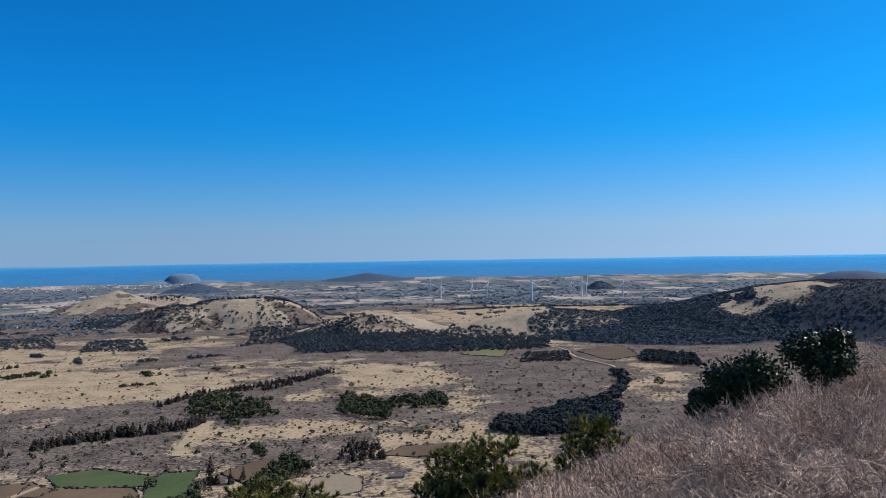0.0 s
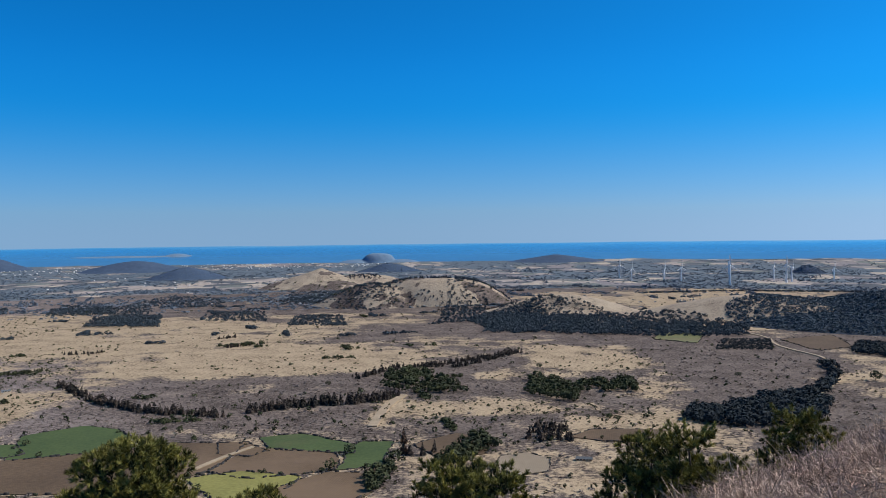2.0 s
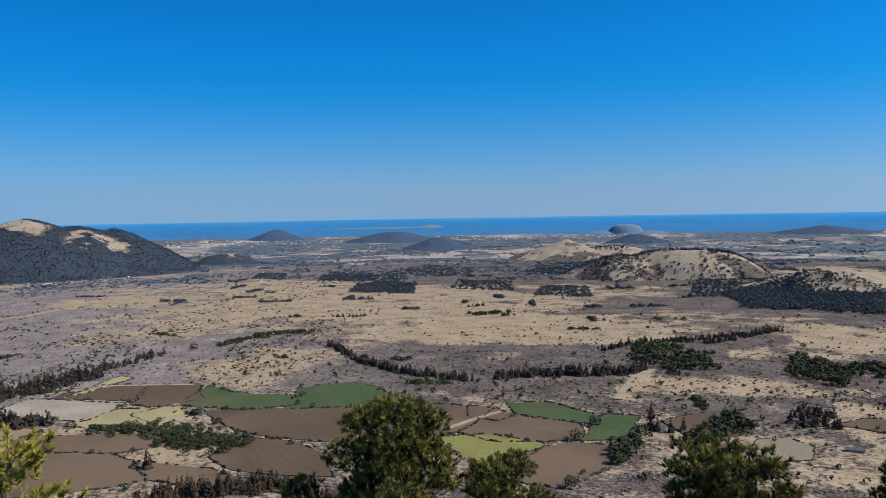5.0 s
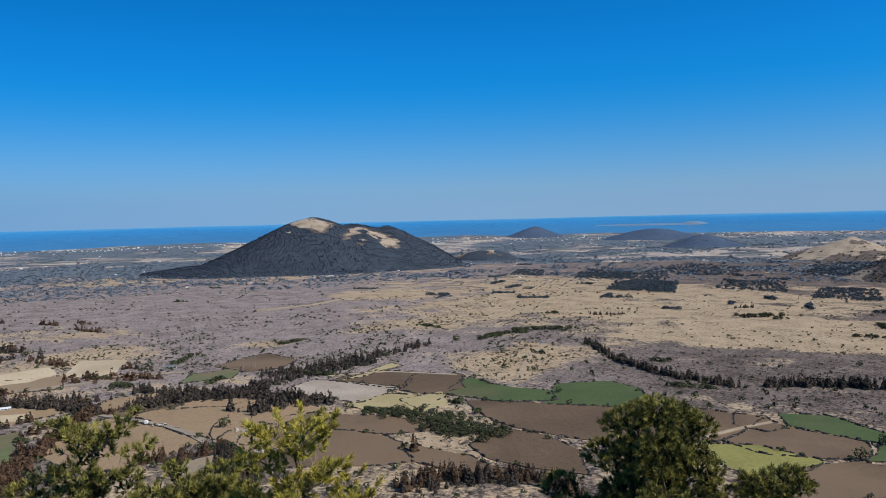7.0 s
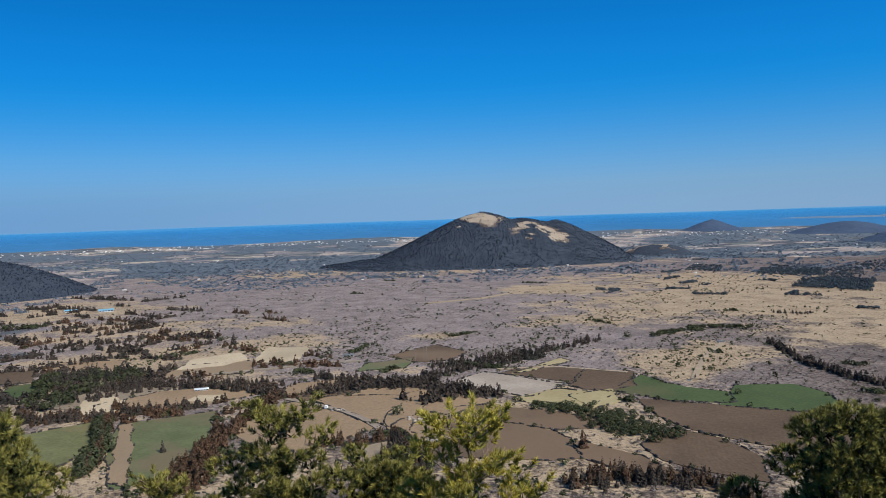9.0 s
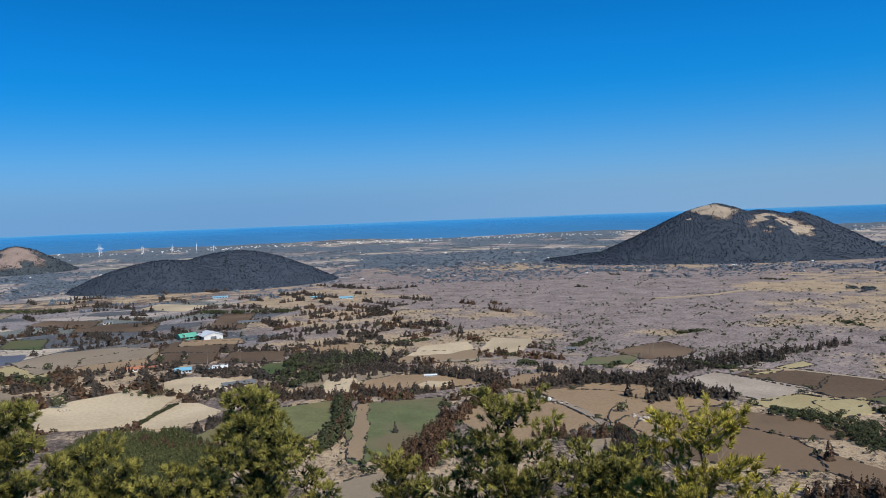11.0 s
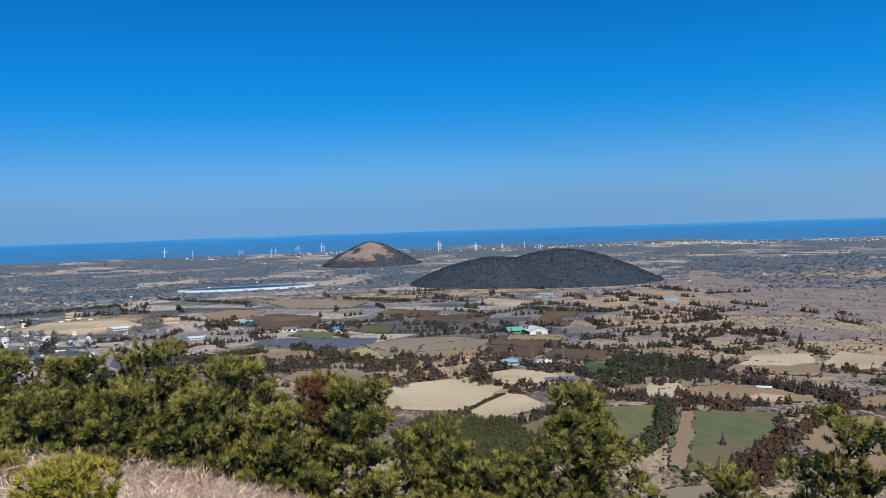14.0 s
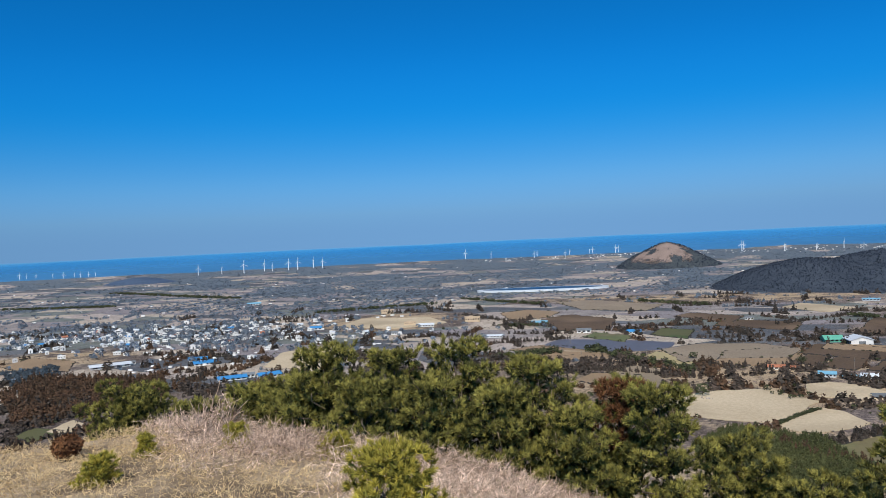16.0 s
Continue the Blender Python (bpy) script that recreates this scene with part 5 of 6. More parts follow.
turbine(-2148, -3146, 20, 21, 60)
turbine(-2155, -3113, 19, 21, 33)
turbine(-2185, -3101, 19, 19, 5)
turbine(-2214, -3095, 20, 19, 75)
turbine(-2369, -2627, 10, 31, 10)
turbine(-2432, -2554, 10, 28, 65)
turbine(-2494, -2487, 10, 38, 20)
turbine(-2613, -2482, 12, 34, 40)
turbine(-2615, -2438, 11, 27, 100)
turbine(-2677, -2399, 12, 34, 5)
turbine(-2679, -2348, 11, 37, 35)
turbine(-2771, -2336, 13, 37, 70)
turbine(-2772, -2285, 12, 32, 15)
turbine(-3269, -1836, 17, 31, 10)
turbine(-3290, -1712, 16, 23, 80)
turbine(-3399, -1528, 17, 18, 20)
turbine(-3442, -1386, 16, 20, 55)
turbine(-3528, -1307, 18, 23, 5)
turbine(-3573, -1200, 18, 25, 30)
turbine(-3511, -476, 10, 20, 75)
turbine(-3531, -362, 10, 20, 15)
turbine(-3580, -652, 13, 26, 8)
TURBINE[0].matrix_basis = TURBINE[1]

# ---- buildings ----
BUILT = {}


def build_house(kind, wall, roof, label, category, gable=0.35, windows=3):
    """A building one unit wide (x), deep (y) and high; gable: the roof's share of the height."""
    root = new(category.replace(" ", "_"))
    e = 1 - gable
    bm = bmesh.new()
    box_into(bm, -0.5, 0.5, -0.5, 0.5, -0.1, e)
    if gable > 0.1:
        for x in (-0.5, 0.5):
            bm.faces.new([bm.verts.new(p) for p in ((x, -0.5, e), (x, 0.5, e), (x, 0, 0.97))])
    part("wall", bm, wall, root)
    bm = bmesh.new()
    if gable > 0.1:
        t = 0.05
        for s in (-1, 1):
            vs = [bm.verts.new(p) for p in ((-0.54, s * 0.58, e - 0.05), (0.54, s * 0.58, e - 0.05), (0.54, 0, 1.0), (-0.54, 0, 1.0), (-0.54, s * 0.58, e - 0.05 - t), (0.54, s * 0.58, e - 0.05 - t), (0.54, 0, 1.0 - t), (-0.54, 0, 1.0 - t))]
            for f in ((0, 1, 2, 3), (4, 7, 6, 5), (0, 4, 5, 1), (1, 5, 6, 2), (3, 2, 6, 7), (0, 3, 7, 4)):
                bm.faces.new([vs[i] for i in f])
        bmesh.ops.recalc_face_normals(bm, faces=bm.faces)
    else:
        box_into(bm, -0.53, 0.53, -0.53, 0.53, e, 1.0)
        box_into(bm, -0.2, 0.05, -0.2, 0.1, 1.0, 1.18)
    part("roof", bm, roof, root)
    for i in range(windows):
        bm = bmesh.new()
        x = -0.5 + (i + 0.5) / windows
        wide, low, high = (0.3, 0.25, 0.75) if gable > 0.1 else (0.2, 0.42, 0.7)
        box_into(bm, x - wide / windows, x + wide / windows, -0.515, -0.49, low * e, high * e)
        part("window", bm, "window_glass", root)
    bm = bmesh.new()
    box_into(bm, 0.49, 0.515, -0.15, 0.15, 0.0, 0.7 * e)
    part("door", bm, "grey_roof", root)
    return tagged(root, label, category, "buildings of the plain")


def building(kind, x, y, w, d, h, az, wall, roof, label, category, gable=0.35, windows=3):
    m = Matrix.LocRotScale((x, y, float(surface(x, y)) + 0.3), Euler((0, 0, radians(az))), (w, d, h))
    if kind not in BUILT:
        BUILT[kind] = (build_house(kind, wall, roof, label, category, gable, windows), m)
        return BUILT[kind][0]
    return copy_thing(BUILT[kind][0], m)


def white_house(*a):
    building("white_house", *a, "white_plaster", "grey_roof", "small white plastered farmhouse with a grey roof", "house")


def blue_house(*a):
    building("blue_house", *a, "white_plaster", "blue_roof", "white house with a bright blue roof", "house", 0.45)


def orange_house(*a):
    building("orange_house", *a, "white_plaster", "orange_roof", "pale house with an orange tiled roof", "house", 0.45)


def dark_house(*a):
    building("dark_house", *a, "tan_plaster", "grey_roof", "low long farm building with a dark roof", "farm building", 0.5, 5)


def blue_shed(*a):
    building("blue_shed", *a, "pale_roof", "pale_blue_roof", "long metal shed with a light blue roof", "shed", 0.4, 5)


def bright_shed(*a):
    building("bright_shed", *a, "white_plaster", "blue_roof", "long white shed with a vivid blue roof", "shed", 0.5, 5)


def white_shed(*a):
    building("white_shed", *a, "white_plaster", "pale_roof", "long white metal shed", "shed", 0.4, 5)


def green_shed(*a):
    building("green_shed", *a, "green_roof", "green_roof", "large shed with a pale green roof", "shed", 0.5, 4)


def tan_block(*a):
    building("tan_block", *a, "tan_plaster", "tan_plaster", "tan flat-roofed block of flats", "building", 0.06, 6)


def flat_house(*a):
    building("flat_house", *a, "white_plaster", "white_plaster", "white flat-roofed village house", "house", 0.08)


def van(x, y, w, d, h, az):
    """A small white van on the farm road."""
    root = new("van")
    bm = bmesh.new()
    box_into(bm, -2.1, 2.1, -0.85, 0.85, 0.45, 1.2)
    box_into(bm, -2.05, 1.2, -0.8, 0.8, 1.2, 2.0)
    bmesh.ops.bevel(bm, geom=bm.edges[:], offset=0.08, segments=2, affect="EDGES")
    part("body", bm, "white_plaster", root)
    for sx in (-1.3, 1.3):
        for sy in (-0.8, 0.8):
            bm = bmesh.new()
            bmesh.ops.create_cone(bm, cap_ends=True, segments=14, radius1=0.34, radius2=0.34, depth=0.2, matrix=Matrix.Translation((sx, sy, 0.34)) @ Matrix.Rotation(radians(90), 4, "X"))
            part("wheel", bm, "window_glass", root)
    bm = bmesh.new()
    box_into(bm, 1.19, 1.23, -0.7, 0.7, 1.25, 1.85)
    part("windscreen", bm, "window_glass", root)
    root.matrix_basis = pose(x, y, 0.55, 0, 0, az + 60)
    tagged(root, "small white van parked on the concrete farm road", "van")


green_shed(-878, -80, 17.5, 15.0, 6.0, 112)
white_shed(-868, -56, 21.0, 20.0, 7.6, 22)
blue_shed(-678, -66, 12.5, 7.5, 4.2, 95)
blue_shed(-674, -49, 11.6, 4.7, 2.8, 94)
white_shed(-676, -37, 11.5, 7.0, 4.2, 93)
white_house(-901, -349, 16.5, 6.6, 5.4, 111)
bright_shed(-906, -290, 16.2, 6.5, 4.4, 107)
blue_shed(-980, -446, 26.0, 10.4, 3.3, 114)
orange_house(-702, -106, 13.2, 5.3, 3.7, 98)
orange_house(-704, -93, 10.2, 4.1, 2.9, 97)
dark_house(-607, -21, 21.9, 8.7, 3.1, 102)
blue_shed(-1331, -67, 22.7, 9.1, 3.4, 92)
blue_shed(-1237, 79, 15.8, 6.3, 3.2, 86)
blue_shed(-1201, 121, 18.8, 7.5, 3.7, 89)
white_house(-1061, -190, 10.7, 4.3, 3.9, 100)
white_shed(-581, 119, 9.4, 3.8, 1.8, 78)
white_house(-642, 256, 8.9, 3.6, 2.5, 68)
white_house(-624, 44, 4.5, 1.8, 1.9, 85)
dark_house(-978, -18, 23.7, 9.5, 3.5, 91)
white_house(-1816, 592, 10.8, 4.3, 4.9, 71)
white_house(-494, 545, 6.3, 2.5, 1.9, 42)
white_house(-399, 409, 2.5, 1.0, 0.9, 44)
van(-474, 173, 2.6, 1.0, 1.1, 89)
dark_house(-27, 435, 8.3, 3.3, 1.8, 3)
white_house(-163, 608, 3.2, 1.3, 1.6, 14)
white_shed(-541, -740, 39.2, 15.7, 4.2, 153)
white_house(-562, -733, 9.2, 3.7, 3.8, 142)
bright_shed(-585, -644, 24.8, 9.9, 4.5, 147)
bright_shed(-604, -677, 19.4, 7.8, 3.7, 138)
bright_shed(-524, -544, 24.9, 9.9, 3.9, 144)
bright_shed(-546, -519, 20.5, 8.2, 4.7, 148)
white_house(-538, -537, 10.9, 4.3, 4.7, 134)
blue_shed(-1218, -1190, 26.5, 10.6, 5.2, 134)
tan_block(-989, -549, 20.9, 8.4, 7.5, 119)
white_shed(-842, -438, 18.9, 7.6, 3.4, 117)
blue_shed(-988, -445, 20.0, 8.0, 3.3, 114)
white_house(-711, -1108, 24.3, 9.7, 6.7, 147)
tan_block(-1086, -763, 20.7, 8.3, 6.1, 125)
white_shed(-929, -588, 20.3, 8.1, 4.5, 122)
blue_house(-867, -732, 16.1, 6.4, 5.2, 130)
tan_block(-944, -625, 16.1, 6.4, 4.6, 123)



def rock_heap(x, y, w, d, az, count, seed):
    """Cleared field stones heaped among the plots."""
    g = np.random.default_rng(seed)
    bm = bmesh.new()
    bmesh.ops.create_icosphere(bm, subdivisions=1, radius=1.0)
    unit = np.array([v.co[:] for v in bm.verts])
    tris = np.array([[v.index for v in q.verts] for q in bm.faces])
    bm.free()
    p, q = g.normal(0, 0.3, count) * w, g.normal(0, 0.3, count) * d
    a = radians(az)
    cx, cy = x + p * math.cos(a) - q * math.sin(a), y + p * math.sin(a) + q * math.cos(a)
    s = 0.35 + 1.1 * g.random(count) ** 2
    v = unit[None] * (1 + g.normal(0, 0.16, (count, len(unit), 1))) * s[:, None, None] * (1.1, 1.1, 0.7)
    v = v + np.stack([cx, cy, land(cx, cy) + 0.5 + 0.25 * s], 1)[:, None]
    faces = (np.arange(count)[:, None, None] * len(unit) + tris[None]).reshape(-1, 3)
    tagged(part("rock_heap", mesh_np("rock_heap", v.reshape(-1, 3), faces), "pale_rock"), "heap of pale field stones between ploughed plots", "rocks", kind="stuff")


POLE = []


def utility_pole(x, y):
    m = pose(x, y, float(surface(x, y)) - 0.3, 0, 0, x)
    if POLE:
        copy_thing(POLE[0], m)
        return
    root = new("utility_pole")
    bm = bmesh.new()
    bmesh.ops.create_cone(bm, cap_ends=True, segments=8, radius1=0.22, radius2=0.13, depth=11, matrix=Matrix.Translation((0, 0, 5.5)))
    part("pole", bm, "concrete", root)
    for z in (10.4, 9.6):
        bm = bmesh.new()
        box_into(bm, -1.1, 1.1, -0.06, 0.06, z, z + 0.14)
        part("crossarm", bm, "grey_roof", root)
    bm = bmesh.new()
    bmesh.ops.create_cone(bm, cap_ends=True, segments=8, radius1=0.25, radius2=0.25, depth=0.8, matrix=Matrix.Translation((0.35, 0, 8.6)))
    part("transformer", bm, "grey_roof", root)
    tagged(root, "grey concrete utility pole beside the fields", "pole", "utility poles on the plain")
    POLE.extend((root, m))


utility_pole(-708, -49)
utility_pole(-711, -22)
utility_pole(-592, 303)
utility_pole(-584, 336)
utility_pole(-585, 292)
utility_pole(-608, 279)
utility_pole(-716, -300)
utility_pole(-696, -273)
utility_pole(-692, -151)
utility_pole(-588, 304)
utility_pole(-832, -415)
utility_pole(-802, -326)
utility_pole(-725, -221)
rock_heap(-413, 208, 18, 14, 63, 60, 0)
rock_heap(-373, 192, 16, 5, 62, 25, 1)
rock_heap(-465, 178, 6, 4, 69, 10, 2)
rock_heap(-567, -131, 5, 4, 103, 8, 3)
POLE[0].matrix_basis = POLE[1]

# the village on the plain
vr = np.random.default_rng(11)
makers = (white_house, flat_house, flat_house, white_house, blue_house, orange_house, white_shed)
for i in range(380):
    s, q = vr.normal(0, 1, 2)
    x, y = -745 + 85 * s + 10 * q, -925 + 120 * q - 60 * s
    if not (430 < math.hypot(x, y) < 1900) or not off_plots(np.array([x]), np.array([y]))[0]:
        continue
    w = vr.uniform(4.5, 9)
    makers[int(vr.choice(7, p=(0.32, 0.26, 0.14, 0.12, 0.06, 0.03, 0.07)))](x, y, w, w * vr.uniform(0.6, 0.9), vr.uniform(2.6, 5.0), vr.uniform(0, 180))
g1, g2 = RNG.normal(0, 1, (2, 1100))
x, y = -745 + 130 * g1 + 10 * g2, -905 + 210 * g2 - 60 * g1
keep = off_plots(x, y) & (np.hypot(x, y) > 420) & (fractal(x, y, 70) > 0.42)
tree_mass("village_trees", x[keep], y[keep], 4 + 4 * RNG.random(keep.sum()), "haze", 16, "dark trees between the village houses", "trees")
for kind, (ob, m) in BUILT.items():
    ob.matrix_basis = m


def town(name, az0, az1, r0, r1, count, label):
    """Many tiny far houses as one mesh."""
    a = np.radians(RNG.uniform(az0, az1, count))
    r = RNG.uniform(r0, r1, count)
    x, y = -np.sin(a) * r, np.cos(a) * r
    z = surface(x, y)
    flat = (z - land(x, y) < 0.5) & off_plots(x, y)
    x, y, z, count = x[flat], y[flat], z[flat], int(flat.sum())
    k = 0.5 + 0.25 * r0 / 3500
    w, d, h = k * RNG.uniform(4, 12, count), k * RNG.uniform(4, 6, count), k * RNG.uniform(1.2, 4.0, count)
    t = RNG.random(count) * math.pi
    unit = np.array([(-.5, -.5, -.2), (.5, -.5, -.2), (.5, .5, -.2), (-.5, .5, -.2), (-.5, -.5, 1), (.5, -.5, 1), (.5, .5, 1), (-.5, .5, 1)])
    px, py, pz = unit[:, 0] * w[:, None], unit[:, 1] * d[:, None], unit[:, 2] * h[:, None]
    v = np.stack([x[:, None] + px * np.cos(t)[:, None] - py * np.sin(t)[:, None], y[:, None] + px * np.sin(t)[:, None] + py * np.cos(t)[:, None], z[:, None] + pz], -1)
    f = np.array([(4, 5, 6, 7), (0, 1, 5, 4), (1, 2, 6, 5), (2, 3, 7, 6), (3, 0, 4, 7)])
    faces = (np.arange(count)[:, None, None] * 8 + f[None]).reshape(-1, 4)
    tagged(part(name, mesh_np(name, v, faces), "white_plaster"), label, "town", kind="stuff")


town("coastal_town", 62, 92, 3480, 3690, 270, "white houses of a town along the coast")
town("coastal_town", 92, 118, 3450, 3690, 140, "white houses of a town along the coast")
town("coastal_town", 17, 32, 3350, 3690, 170, "white houses of a town along the coast")
town("coastal_town", 36, 50, 3300, 3690, 160, "white houses of a town along the coast")
town("village_houses", 124, 143, 850, 1350, 200, "small white houses and sheds of the village")
town("far_houses", -25, 150, 1500, 3500, 380, "pale farmhouses and sheds scattered over the far plain")

# ---- the pale-banked reservoir ----
bm = bmesh.new()
bmesh.ops.create_circle(bm, cap_ends=True, segments=32, radius=1.0)
bmesh.ops.scale(bm, vec=(140, 46, 1), verts=bm.verts)
ext = bmesh.ops.extrude_face_region(bm, geom=bm.faces[:])
for v in ext["geom"]:
    if isinstance(v, bmesh.types.BMVert):
        v.co.z += 4.0
res = part("reservoir_bank", bm, "pale_roof")
res.matrix_basis = pose(-1575, -700, 0.0, 0, 0, 114)
tagged(res, "pale lined bank of a reservoir on the plain", "reservoir", kind="structure")
bm = bmesh.new()
bmesh.ops.create_circle(bm, cap_ends=True, segments=32, radius=1.0)
bmesh.ops.scale(bm, vec=(128, 34, 1), verts=bm.verts)
resw = part("reservoir_water", bm, "deep_water")
resw.matrix_basis = pose(-1575, -700, 4.3, 0, 0, 114)
tagged(resw, "dark blue water of the lined reservoir", "reservoir", kind="structure")

# ---- pines on the rim ----


def tufts(tips, ways, g, count, length, axis, wide):
    """Bottlebrush tufts: needles round the last stretch of each shoot, spread wide below and closing towards the tip."""
    c, w = np.repeat(tips, count, 0), np.repeat(ways, count, 0)
    u = g.random((len(c), 1))
    phi = np.radians(66 - 46 * u + g.normal(0, 9, u.shape))
    side = np.cross(w, g.normal(0, 1, c.shape))
    side /= np.linalg.norm(side, axis=1, keepdims=True) + 1e-9
    d = w * np.cos(phi) + side * np.sin(phi)
    p = c - w * axis * (1 - u)
    across = np.cross(d, g.normal(0, 1, d.shape))
    across /= np.linalg.norm(across, axis=1, keepdims=True) + 1e-9
    ln = length * g.uniform(0.75, 1.15, (len(c), 1))
    v = np.stack([p - across * wide, p + across * wide, p + d * ln], 1).reshape(-1, 3)
    return v, np.arange(len(v)).reshape(-1, 3)


def unit(v):
    return v / (np.linalg.norm(v) + 1e-9)


def tube_join(vs, fs):
    """Several tubes as one mesh."""
    at = np.cumsum([0] + [len(v) for v in vs[:-1]])
    return mesh_np("limb", np.concatenate(vs), np.concatenate([f + o for f, o in zip(fs, at)]), True)


PINE_LABELS = {"russet": "green pine with one dead rust-brown bough", "thin": "open-branched young pine with pale shoots", "yellow": "young pine with sunlit yellow needles", "small": "knee-high pine seedling in the dry grass"}


def plant_pine(x, y, top, half, kind, seed):
    """A pine at that place whose tip reaches the height top, and whose crown is about twice half wide: trunk, limbs in whorls with side twigs, and a tuft of needles at every twig's end."""
    g = np.random.default_rng(100 + 17 * seed + int(abs(x) * 40 + abs(y) * 70))
    base = float(land(x, y)) - 0.1
    H = top - base
    small, open_crown = kind == "small", kind in ("thin", "yellow")
    root = new("pine_tree")
    lean = g.normal(0, 0.05, 2) * H
    zs = np.linspace(0, H * 0.93, 9)
    trunk = np.stack([lean[0] * (zs / H) ** 2 + 0.02 * np.sin(zs * 3 + seed), lean[1] * (zs / H) ** 2 + 0.02 * np.cos(zs * 2.4 + seed), zs], 1)
    v, f = tube(trunk, np.linspace(0.018 * H + 0.008, 0.009, 9), 8)
    part("trunk", mesh_np("trunk", v, f, True), "pine_bark", root)
    needle = 0.062 if half > 0.4 else 0.045 if half > 0.15 else 0.04
    power = {"full": 0.5, "russet": 0.55, "small": 0.5, "thin": 0.75, "yellow": 0.6, "spire": 0.85}[kind]
    whorls = int(np.clip(0.86 * H / (0.30 if open_crown else 0.24), 4, 13))
    dead_side = math.atan2(y, x) + 2.6
    tips, ways, dead, core, core_dead = [], [], [], [], []

    def shoot(p, way, gone):
        tips.append(p)
        ways.append(unit(way))
        dead.append(gone)

    def pad(p, r, out, gone, full):
        """A rounded bough: tufts set over its top and sides, needles within that are coloured dark as shade."""
        m = int(full * 0.44 * 4 * math.pi * r * r / (1.25 * needle) ** 2) + 2
        d = g.normal(0, 1, (m, 3)) + out * 0.45 + np.array([0, 0, 0.6])
        d /= np.linalg.norm(d, axis=1, keepdims=True)
        for q, e in zip(p + d * r * (1.15, 1.15, 0.75) * g.uniform(0.85, 1.15, (m, 1)), d):
            shoot(q, e * 0.8 + np.array([0, 0, 0.45]), gone)
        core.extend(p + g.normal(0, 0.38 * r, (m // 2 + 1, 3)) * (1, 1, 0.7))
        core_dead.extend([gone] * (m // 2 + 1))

    for wi, wz in enumerate(np.linspace(0.08, 0.92, whorls)):
        base_at = np.array([np.interp(wz * H, zs, trunk[:, i]) for i in range(3)])
        k = 4 if small else 5 + (wi % 2) * (not open_crown)
        a0 = g.random() * 6.28
        for j in range(k):
            a = a0 + 6.283 * j / k + g.normal(0, 0.22)
            reach = half * ((1 - wz) ** power * 1.0 + 0.05) * g.uniform(*((0.45, 1.25) if kind == "spire" else (0.6, 1.1)))
            rise = g.uniform(0.1, 0.35) + 0.5 * wz + 0.3 * (kind == "spire")
            ss = np.linspace(0, 1, 6)
            out = np.array([math.cos(a), math.sin(a), 0])
            limb = base_at + ss[:, None] * reach * out + np.stack([0 * ss, 0 * ss, reach * rise * ss ** 1.7], 1) + np.concatenate([[[0, 0, 0]], g.normal(0, 0.025 * reach, (5, 3))])
            gone = kind == "russet" and wz > 0.5 and abs((a - dead_side + 3.14) % 6.28 - 3.14) < 1.3
            vs, fs = tube(limb, np.linspace(0.006 + 0.012 * reach, 0.004, 6), 5)
            vs, fs = [vs], [fs]
            r = min(0.115 + 0.045 * half, 0.45 * half + 0.02) * g.uniform(0.75, 1.25)
            airy = open_crown and wz > 0.68
            for s in np.linspace(1.0, 0.25, 1 + int(reach / 0.27)):
                p = np.array([np.interp(s, ss, limb[:, i]) for i in range(3)])
                pad(p, r * (0.7 if airy else 1.0), out, gone, 0.65 if airy else 0.9 if wz > 0.3 else 0.6)
            for s in (0.45, 0.7, 0.95) if airy else (0.8,):
                p = np.array([np.interp(s, ss, limb[:, i]) for i in range(3)])
                for turn in (-1, 1):
                    b = a + turn * g.uniform(0.5, 1.15)
                    way = np.array([math.cos(b), math.sin(b), g.uniform(0.3, 1.1)])
                    end = p + unit(way) * (0.16 + 0.16 * g.random()) * min(1.0, half / 0.5)
                    v, f = tube([p, end], (0.004, 0.003), 4)
                    fs.append(f)
                    vs.append(v)
                    shoot(end, way * (0.6, 0.6, 1) + np.array([0, 0, 0.5]), gone)
                    shoot(end - 0.05 * unit(way), way + np.array([0, 0, 0.2]), gone)
            part("limb", tube_join(vs, fs), "pine_shoot" if open_crown else "pine_bark", root)
    # candles that stand out of the crown
    for k in range(3 if small else 14 if kind == "spire" else 7):
        a, q = g.random() * 6.28, (0.0 if k == 0 else half * g.uniform(0.12, 0.5))
        z0 = H * (0.90 if k == 0 else 0.86) - 0.9 * q
        c = np.array([np.interp(min(z0, H * 0.9), zs, trunk[:, i]) for i in range(3)]) + np.array([math.cos(a) * q, math.sin(a) * q, 0])
        c[2] = z0
        end = c + np.array([0.03 * g.normal(), 0.03 * g.normal(), (H - z0) if k == 0 else g.uniform(0.12, 0.30) * min(1, half / 0.4)])
        v, f = tube([c - np.array([0.7 * math.cos(a) * q, 0.7 * math.sin(a) * q, 0.05 + 0.07 * H * (q > 0)]), c, end], (0.009, 0.007, 0.004), 5)
        part("shoot", mesh_np("shoot", v, f, True), "pine_shoot", root)
        for s in np.linspace(0.35, 1.0, 3):
            shoot(c + (end - c) * s, np.array([0.15 * g.normal(), 0.15 * g.normal(), 1.0]), False)
            if s < 1 and not small:
                b = g.random() * 6.28
                shoot(c + (end - c) * s + 0.06 * np.array([math.cos(b), math.sin(b), 0.6]), np.array([math.cos(b), math.sin(b), 1.0]), False)
    tips, ways, dead = np.array(tips), np.array(ways), np.array(dead)
    core, core_dead = np.array(core), np.array(core_dead)
    green = "yellow_needles" if kind in ("yellow", "small") else "pine_needles"
